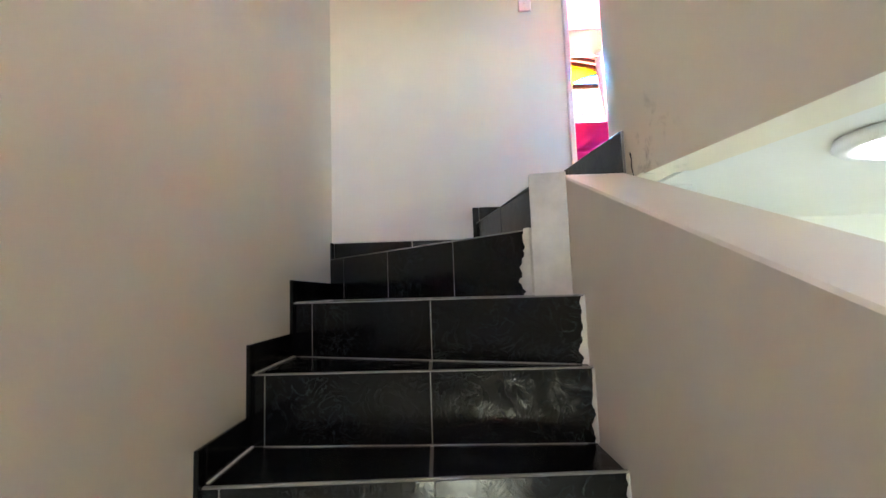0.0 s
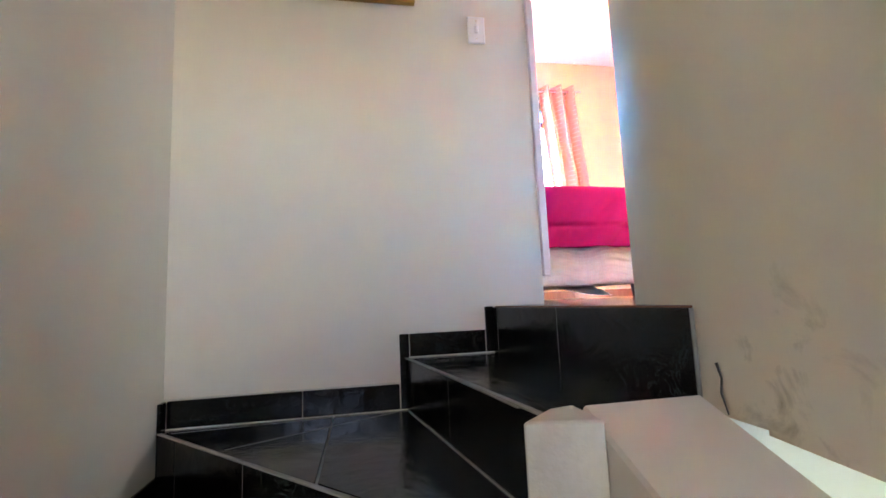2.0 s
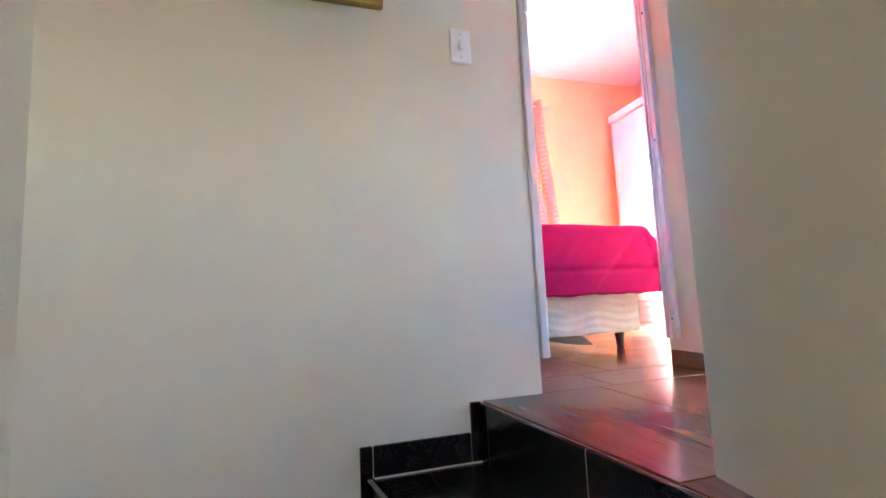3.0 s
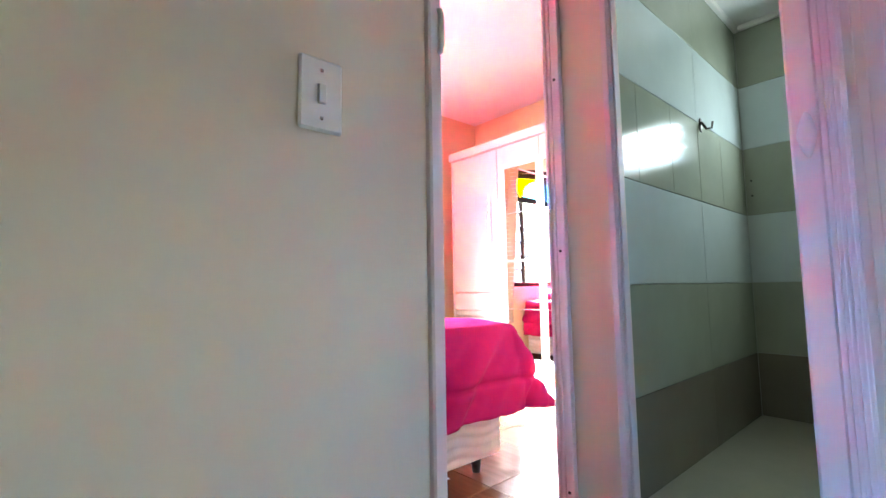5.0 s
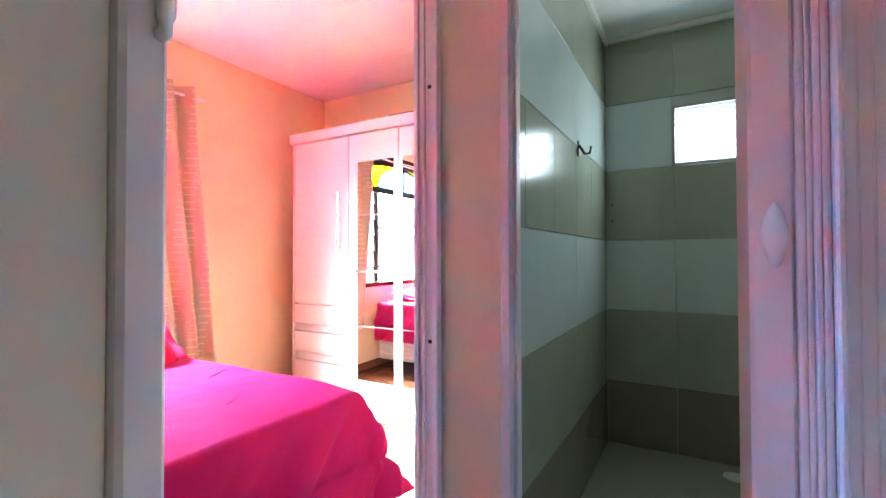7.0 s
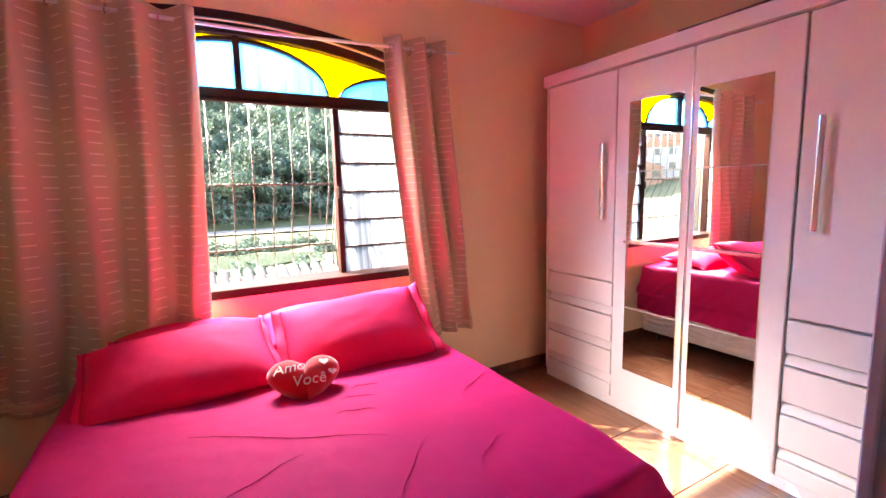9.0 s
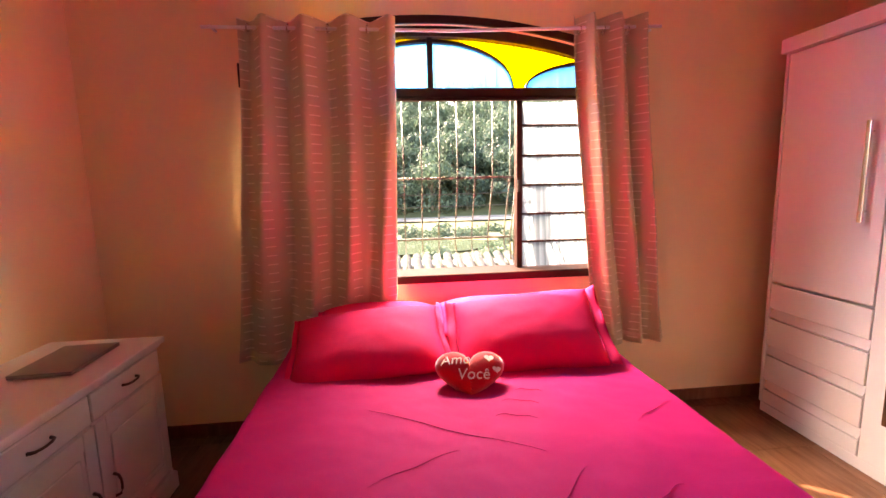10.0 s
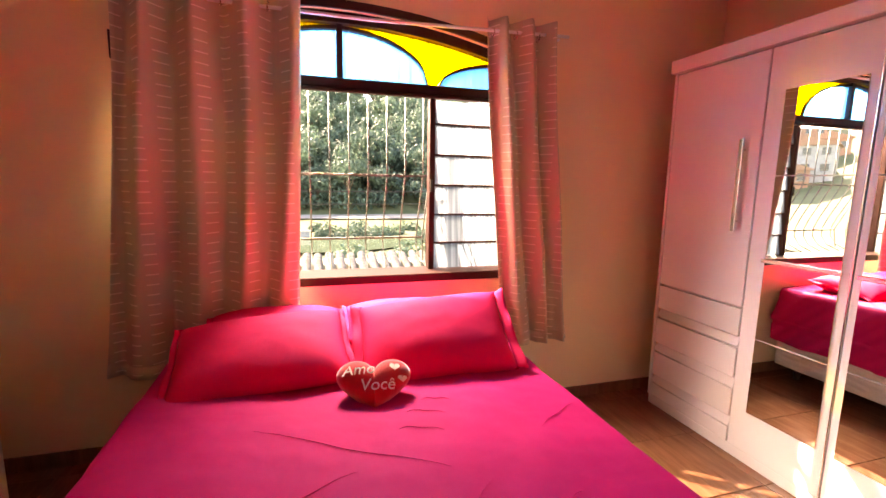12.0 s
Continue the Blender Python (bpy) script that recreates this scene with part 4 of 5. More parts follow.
bed = thing("bed", (1.78, 4.5, 0.0), "double bed with a white quilted base on short dark legs", "bed")


base = box((BX_0 + 0.02, BYF + 0.02, 0.085), (BX_1 - 0.02, BYH, 0.33), 0.02, seg=2)
part("base", base, MATT, bed, "white quilted box base")
for side in range(2):
    def wav(u, v, side=side):
        off = 0.0035 * math.sin(2 * math.pi * (v * 5 + 0.35 * math.sin(u * 22)))
        if side == 0:
            return (BX_0 + 0.03 + (BX_1 - BX_0 - 0.06) * u, BYF + 0.012 + off, 0.10 + 0.21 * v)
        return (BX_1 - 0.012 - off, BYF + 0.03 + (BYH - BYF - 0.05) * u, 0.10 + 0.21 * v)
    part("side_panel", sheet(wav, 60, 30), MATT, bed, "wavy quilted side cloth", True)
part("mattress", box((BX_0 + 0.015, BYF + 0.015, 0.332), (BX_1 - 0.015, BYH, BZ + 0.01), 0.05, seg=3), MATT, bed, "white mattress", True)
for x in (BX_0 + 0.09, BX_1 - 0.10):
    for y in (BYF + 0.10, BYH - 0.12):
        part("leg", turned([(0.018, 0.0), (0.028, 0.085)], (x, y, 0.0), 12), LEGW, bed, "", True)

# quilt: top and hanging sides in one cloth
qt = thing("quilt", (1.78, 4.4, BZ), "magenta pink quilt with stitched lines hanging over the bed", "quilt")
QX0, QX1, QYF, QYH, QZ = BX_0 - 0.015, BX_1 + 0.006, BYF - 0.015, BYH - 0.02, BZ + 0.075
DROP = 0.375


def quilt(u, v):
    # u runs across the bed with both drops, v from head to foot with the foot drop
    W, L = QX1 - QX0, QYH - QYF
    su, sv = u * (W + 2 * DROP) - DROP, v * (L + DROP)
    x = min(max(su, 0.0), W)
    y = min(sv, L)
    hx, hy = max(0.0, -su, su - W), max(0.0, sv - L)
    sx = -1 if su < 0 else 1
    h = max(hx, hy)
    n = noise.fractal(Vector((su * 3.1, sv * 3.1, 0.3)), 1.0, 2.0, 4)
    cre = noise.noise(Vector((su * 1.4 + 3, sv * 1.1, 4.0)))
    puff = 0.010 * n + 0.014 * cre
    if h == 0.0:
        sag = -0.02 * math.exp(-((x - W / 2) / 0.5) ** 2) * math.exp(-((y - 0.9) / 0.6) ** 2)
        return (QX0 + x, QYH - y, QZ + puff + sag)
    k = math.hypot(hx, hy)
    dx, dy = hx / k, hy / k
    r = 0.05
    ang = min(h / r, 1.0) * math.pi / 2
    drop = r * (1 - math.cos(ang)) + max(0.0, h - r)
    ph = (su - sv) if sx < 0 else (su + sv)
    grow = min(1.0, h / 0.18)
    wave = grow * (0.018 * math.sin(13 * ph + 1.5 * math.sin(4 * ph)) + 0.007 * math.sin(29 * ph + 1.0) + 0.004 * math.sin(61 * ph))
    quilt_line = -0.018 * math.exp(-((h - 0.66 * DROP) / 0.010) ** 2)
    away = 0.6 * r * math.sin(ang) + (0.18 if sx > 0 else 0.06) * h + wave + 0.6 * puff * grow + quilt_line + (0.30 if sx > 0 else 0.05) * h * (2 * dx * dy) ** 2
    return (QX0 + x + sx * dx * away, QYH - y - dy * away, QZ - drop + puff * (1 - grow))


part("cover", sheet(quilt, 190, 190, thick=0.012), PINK, qt, "", True)
# thin cords added over the top to draw the quilt's crease lines
for a0, c0 in (((1.45, 4.31), (1.95, 4.00)), ((1.86, 3.72), (2.03, 3.93)), ((2.26, 4.10), (2.43, 4.20)), ((1.90, 4.31), (2.01, 4.26)), ((1.86, 4.22), (1.98, 4.17)), ((1.96, 4.37), (2.05, 4.34)), ((1.48, 3.92), (1.72, 4.05)), ((2.10, 3.75), (2.22, 3.83))):
    pts = []
    for k in range(17):
        t = k / 16
        x, y = a0[0] + (c0[0] - a0[0]) * t, a0[1] + (c0[1] - a0[1]) * t + 0.018 * math.sin(math.pi * t) + 0.006 * math.sin(9 * t)
        W = QX1 - QX0
        su, sv = x - QX0, QYH - y
        p = quilt((su + DROP) / (W + 2 * DROP), sv / (QYH - QYF + DROP))
        pts.append((x, y, p[2] + 0.0035))
    part("quilt_line", tube(pts, [0.0005 + 0.0013 * math.sin(math.pi * k / 16) for k in range(17)], sides=5), PINK, qt, "raised crease line", True)


def pillow(name, size, m, mat, label, flange=0.03, plump=0.085, seed=0):
    t = thing(name, m.translation, label, "pillow", "bed pillows")
    w, h = size

    def surf(sgn):
        def fn(u, v):
            a, b = 2 * u - 1, 2 * v - 1
            f = max(0.0, (1 - abs(a) ** 2.6)) ** 0.55 * max(0.0, (1 - abs(b) ** 2.6)) ** 0.55
            pin = 1 - 0.05 * (1 - abs(b)) ** 2 * abs(a)
            n = noise.fractal(Vector((a * 2 + seed, b * 2, sgn)), 1.0, 2.0, 4)
            p = Vector((a * w / 2 * (1 - 0.04 * (1 - b * b)), b * h / 2 * (1 - 0.05 * (1 - a * a)), sgn * (plump * f + 0.005 * n * f)))
            return m @ p
        return fn

    bm = sheet(surf(1), 34, 26)
    sheet(surf(-1), 34, 26, bm)
    bmesh.ops.remove_doubles(bm, verts=bm.verts, dist=0.0008)
    part("cushion", bm, mat, t, "", True)

    for end in (-1, 1):
        def border(u, v, end=end):
            b = 2 * u - 1
            z = 0.010 * v * math.sin(b * 7 + seed) + 0.003
            return m @ Vector((end * (w / 2 * (0.955 + 0.03 * abs(b)) + v * flange), b * h / 2 * (0.95 + 0.07 * v), z))
        part("flange", sheet(border, 24, 3, thick=0.003), mat, t, "flat stitched border", True)
    return t


pillow("pillow", (0.60, 0.40), pose(2.09, 4.69, 0.765, 34, -6, -9), PINK2, "magenta pillow propped against the pillows behind", 0.04, 0.10, 1)
pillow("pillow", (0.62, 0.42), pose(1.44, 4.74, 0.735, 21, -3, 3), PINK2, "magenta pillow lying on the quilt beside the heart cushion", 0.02, 0.09, 5)
pillow("pillow", (0.60, 0.40), pose(1.46, 5.13, 0.70, 6, 0, 2), PINK2, "magenta pillow lying flat below the curtain", 0.02, 0.085, 9)
pillow("pillow", (0.58, 0.38), pose(2.06, 5.08, 0.715, 9, 0, -3), PINK2, "magenta pillow lying flat below the window in the sun", 0.02, 0.085, 12)

# heart cushion
HM = pose(1.815, 4.45, 0.688, 46, 0, -6)
heart = thing("heart_cushion", HM.translation, "small red plush heart cushion with white lettering", "cushion")


def heart_edge(t):
    x = 16 * math.sin(t) ** 3
    y = 13 * math.cos(t) - 5 * math.cos(2 * t) - 2 * math.cos(3 * t) - math.cos(4 * t)
    return x / 34 * 0.27, (y + 2.5) / 34 * 0.235


def heart_half(sgn):
    def fn(u, v):
        ex, ey = heart_edge(2 * math.pi * u)
        f = math.sqrt(max(0.0, 1 - v ** 2.4))
        return HM @ Vector((ex * v, ey * v, sgn * 0.048 * f))
    return fn


bm = sheet(heart_half(1), 48, 12)
sheet(heart_half(-1), 48, 12, bm)
bmesh.ops.remove_doubles(bm, verts=bm.verts, dist=0.0006)
part("cushion", bm, RED, heart, "", True)


def lettering(text, size, x, y, name="lettering"):
    cu = bpy.data.curves.new(name, "FONT")
    cu.body, cu.size, cu.extrude, cu.shear = text, size, 0.0012, 0.15
    cu.align_x = "CENTER"
    tmp = new("text_tmp", cu)
    dg = bpy.context.evaluated_depsgraph_get()
    me = bpy.data.meshes.new_from_object(tmp.evaluated_get(dg))
    bpy.data.objects.remove(tmp)
    bm = bmesh.new()
    bm.from_mesh(me)
    bmesh.ops.subdivide_edges(bm, edges=bm.edges, cuts=1)
    for v in bm.verts:
        px, py = v.co.x + x, v.co.y + y
        rr = min(0.98, math.hypot(px / 0.135, py / 0.115))
        v.co = HM @ Vector((px, py, 0.048 * math.sqrt(max(0.0, 1 - rr ** 2.4)) + 0.003 + v.co.z))
    ob = part(name, bm, LETTER, heart, "white embroidered lettering")
    return ob


lettering("Amo", 0.055, -0.052, 0.035)
lettering("Você", 0.056, 0.01, -0.022)
for x, y, s in ((0.07, 0.055, 0.9), (0.095, 0.012, 0.8)):
    bm = bmesh.new()
    vs = []
    for k in range(20):
        ex, ey = heart_edge(2 * math.pi * k / 20)
        px, py = x + ex * 0.16 * s, y + ey * 0.16 * s
        rr = min(0.98, math.hypot(px / 0.135, py / 0.115))
        vs.append(bm.verts.new(HM @ Vector((px, py, 0.048 * math.sqrt(max(0.0, 1 - rr ** 2.4)) + 0.006))))
    bm.faces.new(vs)
    bmesh.ops.solidify(bm, geom=bm.faces[:], thickness=0.002)
    part("small_heart", bm, LETTER, heart, "white embroidered heart")

# crumpled plastic under the foot of the bed
pl = thing("plastic_sheet", (1.75, 3.66, 0.0), "crumpled pale plastic wrap hanging under the bed base", "plastic wrap")
part("wrap", sheet(lambda u, v: (1.22 + 0.95 * u, 3.62 + 0.05 * math.sin(9 * u) + 0.22 * v, 0.084 - 0.062 * (1 - v) * (0.55 + 0.45 * math.sin(7 * u + 1)) + 0.006 * math.sin(40 * u * v)), 50, 8, thick=0.001), PLASTIC, pl, "", True)

# ---------------------------------------------------------------- wardrobe
WXF, WYL, WYR = 3.69, 5.25, 3.20
wd = thing("wardrobe", (3.95, 4.22, 0.0), "tall white wardrobe with mirrored middle doors and drawers", "wardrobe")
part("body", box((WXF + 0.05, WYR + 0.005, 0.06), (4.185, WYL - 0.005, 2.03), 0.003), LACQ, wd)
part("cornice", box((WXF - 0.028, WYR - 0.01, 2.032), (4.187, WYL + 0.01, 2.105), 0.004), LACQ, wd, "white projecting cornice board")
part("plinth", box((WXF + 0.006, WYR + 0.004, 0.0), (4.17, WYL - 0.004, 0.058), 0.003), LACQ, wd)
part("side_stile", box((WXF - 0.002, WYL - 0.018, 0.06), (WXF + 0.021, WYL, 2.03), 0.002), LACQ, wd)
part("side_stile", box((WXF - 0.002, WYR, 0.06), (WXF + 0.021, WYR + 0.018, 2.03), 0.002), LACQ, wd)


def long_handle(parent, y, z0, z1):
    part("handle", box((WXF - 0.032, y - 0.011, z0), (WXF - 0.022, y + 0.011, z1), 0.004, seg=2), CHROME, parent, "brushed metal bar handle")
    for z in (z0 + 0.05, z1 - 0.05):
        part("handle_post", tube([(WXF - 0.024, y, z), (WXF, y, z)], 0.005), CHROME, parent, "", True)


for y0, y1, hy in ((4.678, 5.229, 4.755), (3.222, 3.765, 3.69)):
    d = part("door", box((WXF, y0, 0.79), (WXF + 0.019, y1, 2.024), 0.003), LACQ, wd)
    long_handle(d, hy, 1.165, 1.62)
    part("bottom_rail", box((WXF, y0, 0.062), (WXF + 0.019, y1, 0.140), 0.003), LACQ, wd, "plain rail under the drawers")
    for z0, z1 in ((0.579, 0.778), (0.358, 0.570), (0.147, 0.350)):
        dw = part("drawer", box((WXF, y0, z0 + 0.055), (WXF + 0.019, y1, z1), 0.003), LACQ, wd)
        part("grip", prism([(WXF + 0.001, z0 + 0.004), (WXF + 0.05, z0 + 0.004), (WXF + 0.05, z0 + 0.05), (WXF + 0.03, z0 + 0.05)], y0, y1, axis="y"), LACQ, dw, "slanted finger grip")
for y0, y1, m0, m1 in ((4.229, 4.668, 4.262, 4.582), (3.775, 4.221, 3.875, 4.190)):
    d = part("door", box((WXF - 0.004, y0, 0.062), (WXF + 0.017, y1, 2.024), 0.003), LACQ, wd)
    zs = [0.272, 0.655, 1.043, 1.44, 1.825]
    for z0, z1 in zip(zs, zs[1:]):
        part("mirror", box((WXF - 0.009, m0, z0 + 0.002), (WXF - 0.0045, m1, z1 - 0.002), 0.0012), MIRROR, d, "silvered mirror panel")
    part("mirror_bar", box((WXF - 0.022, m0 - 0.01, 1.034), (WXF - 0.010, m1 + 0.01, 1.052), 0.003), CHROME, d, "chrome cross bar")
part("centre_strip", box((WXF - 0.010, 4.2235, 0.08), (WXF - 0.005, 4.2265, 2.0)), CHROME, wd, "chrome edge strip")
# case lying on the wardrobe
cs = thing("picture_frame", (3.95, 4.05, 2.105), "dark wooden frame lying flat on the wardrobe", "picture frame")
for a, b in (((3.76, 3.55, 2.106), (3.83, 4.38, 2.15)), ((4.08, 3.55, 2.106), (4.15, 4.38, 2.15)), ((3.83, 3.55, 2.106), (4.08, 3.62, 2.15)), ((3.83, 4.31, 2.106), (4.08, 4.38, 2.15))):
    part("rail", box(a, b, 0.008), LEGW, cs)
part("back_board", box((3.83, 3.62, 2.106), (4.08, 4.31, 2.12)), CANVAS, cs)

# ---------------------------------------------------------------- dresser and laptop
DX0, DX1, DY0, DY1, DZ = 0.03, 0.47, 4.055, 4.975, 0.735
ds = thing("dresser", (0.25, 4.5, 0.0), "white painted dresser with two drawers and panelled doors", "dresser")
part("body", box((DX0, DY0, 0.10), (DX1, DY1, DZ - 0.028), 0.003), DRESS, ds)
part("top", box((DX0 - 0.005, DY0 - 0.02, DZ - 0.026), (DX1 + 0.035, DY1 + 0.022, DZ), 0.008, seg=2), DRESS, ds, "overhanging white top")
part("moulding", box((DX0, DY0 - 0.01, DZ - 0.044), (DX1 + 0.018, DY1 + 0.01, DZ - 0.0275), 0.005), DRESS, ds)
part("plinth", prism([(DX0, DY0 - 0.015), (DX1 + 0.03, DY0 - 0.015), (DX1 + 0.03, DY1 + 0.015), (DX0, DY1 + 0.015)], 0.0, 0.085, bevel=0.008), DRESS, ds, "wide moulded plinth")
part("plinth_step", box((DX0, DY0 - 0.006, 0.087), (DX1 + 0.015, DY1 + 0.006, 0.105), 0.006), DRESS, ds)


def bow(parent, p0, p1, out):
    p0, p1 = Vector(p0), Vector(p1)
    o = Vector((out, 0, 0))
    pts = [p0, p0 + o * 0.8 + (p1 - p0) * 0.08] + [p0.lerp(p1, t) + o * (1 + 0.15 * math.sin(math.pi * t)) for t in (0.3, 0.5, 0.7)] + [p1 + o * 0.8 - (p1 - p0) * 0.08, p1]
    part("handle", tube(pts, [0.006, 0.005, 0.0045, 0.0045, 0.0045, 0.005, 0.006], sides=7), BRONZE, parent, "dark bronze bow handle", True)


mid = (DY0 + DY1) / 2
for y0, y1, hy in ((DY0 + 0.012, mid - 0.004, mid - 0.05), (mid + 0.004, DY1 - 0.012, mid + 0.06)):
    dw = part("drawer", box((DX1, y0, 0.585), (DX1 + 0.016, y1, 0.688), 0.004), DRESS, ds)
    c = (y0 + y1) / 2
    bow(dw, (DX1 + 0.015, c - 0.045, 0.64), (DX1 + 0.015, c + 0.045, 0.64), 0.022)
    d = part("door", box((DX1, y0, 0.115), (DX1 + 0.012, y1, 0.575), 0.003), DRESS, ds)
    fr = box((DX1 + 0.0125, y0, 0.115), (DX1 + 0.02, y0 + 0.055, 0.575), 0.002)
    box((DX1 + 0.0125, y1 - 0.055, 0.115), (DX1 + 0.02, y1, 0.575), 0.002, bm=fr)
    box((DX1 + 0.0125, y0 + 0.056, 0.115), (DX1 + 0.02, y1 - 0.056, 0.17), 0.002, bm=fr)
    box((DX1 + 0.0125, y0 + 0.056, 0.515), (DX1 + 0.02, y1 - 0.056, 0.575), 0.002, bm=fr)
    part("door_frame", fr, DRESS, d, "raised door frame")
    part("panel", box((DX1 + 0.0125, y0 + 0.075, 0.19), (DX1 + 0.018, y1 - 0.075, 0.495), 0.005), DRESS, d, "fielded centre panel")
    bow(d, (DX1 + 0.02, hy, 0.26), (DX1 + 0.02, hy, 0.35), 0.022)

LM = pose(0.285, 4.725, DZ + 0.001, 0, 0, 3)
lp = thing("laptop", LM.translation, "closed grey metal laptop lying on the dresser", "laptop")
b1 = box((-0.105, -0.155, 0.003), (0.105, 0.155, 0.011), 0.003)
b1.transform(LM)
part("base", b1, ALU, lp)
b2 = box((-0.105, -0.155, 0.0125), (0.105, 0.155, 0.018), 0.0022)
b2.transform(LM)
part("lid", b2, ALU, lp, "plain grey lid")
for sx in (-0.08, 0.08):
    for sy in (-0.13, 0.13):
        b3 = box((sx - 0.008, sy - 0.008, 0.0), (sx + 0.008, sy + 0.008, 0.003))
        b3.transform(LM)
        part("foot", b3, DARK, lp)

# ---------------------------------------------------------------- outside
def ground_h(x, y):
    d = math.hypot(x - 1.8, y - 5.0)
    toward = y - 5.0
    h = -4.5
    back = max(0.0, toward - 79.0 + 0.04 * x)
    h += 0.42 * back if back < 60 else 25.2 + 0.02 * (back - 60)
    side = max(0.0, -x - 55.0)
    h += min(26.0, 0.30 * side) * (1 if toward > -40 else 0.4)
    return h + 0.5 * noise.noise(Vector((x * 0.03, y * 0.03, 0)))


def ground_fn(u, v):
    s = lambda q: math.copysign(abs(2 * q - 1) ** 2.2, q - 0.5)
    x, y = 1.8 + 900 * s(u), 20 + 900 * s(v)
    z = ground_h(x, y)
    if abs(x - 2) < 9 and abs(y - 2) < 12:
        z = min(z, -4.5)
    return (x, y, z)


tagged(mesh_ob("ground", sheet(ground_fn, 130, 130), GRASS, True), "rough green meadow below a wooded hillside", "ground", kind="structure")


def ribbon(x0, y0, x1, y1, w):
    def fn(u, v):
        x, y = x0 + (x1 - x0) * u, y0 + (y1 - y0) * u + w * (v - 0.5) + 2.0 * math.sin(u * 5)
        return (x, y, ground_h(x, y) + 0.25)
    return fn


tagged(mesh_ob("road", sheet(ribbon(-80, 79, 80, 76, 9), 60, 4), DIRT, True), "pale dirt road along the foot of the hill", "road", kind="structure")
tagged(mesh_ob("pavement", sheet(ribbon(-40, 36, 45, 29, 4.0), 60, 4), DIRT, True), "pale worn track across the meadow", "road", kind="structure")

TREE_RND = random.Random(7)


def build_tree(height, spread, seed):
    rnd = random.Random(seed)
    t = thing("tree", (0, 0, 0), "leafy green tree on the hillside", "tree", "hillside trees")
    trunk = tube([(0, 0, -1.0), (0.1, 0.05, height * 0.3), (-0.1, 0.1, height * 0.62)], [0.32, 0.24, 0.12], sides=7)
    hubs = []
    for k in range(7):
        a = 2 * math.pi * k / 7 + rnd.uniform(-0.3, 0.3)
        r = spread * rnd.uniform(0.35, 0.75)
        z = height * rnd.uniform(0.5, 0.85)
        tube([(0, 0, height * rnd.uniform(0.25, 0.5)), (r * 0.5 * math.cos(a), r * 0.5 * math.sin(a), z * 0.85), (r * math.cos(a), r * math.sin(a), z)], [0.1, 0.07, 0.03], trunk, 5)
        hubs.append((r * math.cos(a), r * math.sin(a), z, spread * rnd.uniform(0.35, 0.55)))
    for k in range(5):
        a = 2 * math.pi * k / 5 + rnd.uniform(-0.5, 0.5)
        hubs.append((spread * 0.6 * math.cos(a), spread * 0.6 * math.sin(a), height * rnd.uniform(0.16, 0.42), spread * rnd.uniform(0.35, 0.5)))
    hubs.append((0, 0, height * 0.86, spread * 0.5))
    hubs.append((rnd.uniform(-1, 1), rnd.uniform(-1, 1), height * 0.68, spread * 0.6))
    part("trunk", trunk, BARK, t, "", True)
    verts, faces = [], []
    for hx, hy, hz, hr in hubs:
        for _ in range(150):
            d = Vector((rnd.gauss(0, 1), rnd.gauss(0, 1), rnd.gauss(0, 0.8))).normalized() * hr * rnd.uniform(0.55, 1.08)
            c = Vector((hx, hy, hz)) + d
            s = rnd.uniform(0.2, 0.44)
            face = (d.normalized() + Vector((rnd.gauss(0, 0.35), rnd.gauss(0, 0.35), rnd.gauss(0, 0.35)))).normalized()
            u = face.cross(Vector((rnd.gauss(0, 1), rnd.gauss(0, 1), rnd.gauss(0, 1)))).normalized()
            w = face.cross(u).normalized()
            n0 = len(verts)
            verts += [c - u * s, c + w * s * 0.6 + u * s * 0.1, c + u * s, c - w * s * 0.55]
            faces.append((n0, n0 + 1, n0 + 2, n0 + 3))
    me = bpy.data.meshes.new("crown")
    me.from_pydata(verts, [], faces)
    me.materials.append(LEAF)
    cr = new("crown", me)
    cr.parent = t
    return t


protos = [build_tree(9.5, 4.2, 1), build_tree(12.0, 4.6, 2), build_tree(8.0, 3.6, 3), build_tree(13.5, 4.0, 4)]
first = [True] * 4
count = 0
for row in range(11):
    for k in range(15):
        x = -38 + 5.8 * k + TREE_RND.uniform(-1.8, 1.8) + 2.7 * (row % 2)
        y = 85 + row * 5.4 + TREE_RND.uniform(-1.8, 1.8)
        j = TREE_RND.randrange(4)
        s = TREE_RND.uniform(0.8, 1.25)
        m = Matrix.LocRotScale((x, y, ground_h(x, y) - 0.3), Euler((0, 0, TREE_RND.uniform(0, 6.28))), None)
        if first[j]:
            first[j] = False
            protos[j].matrix_basis = m
        else:
            copy_thing(protos[j], m)


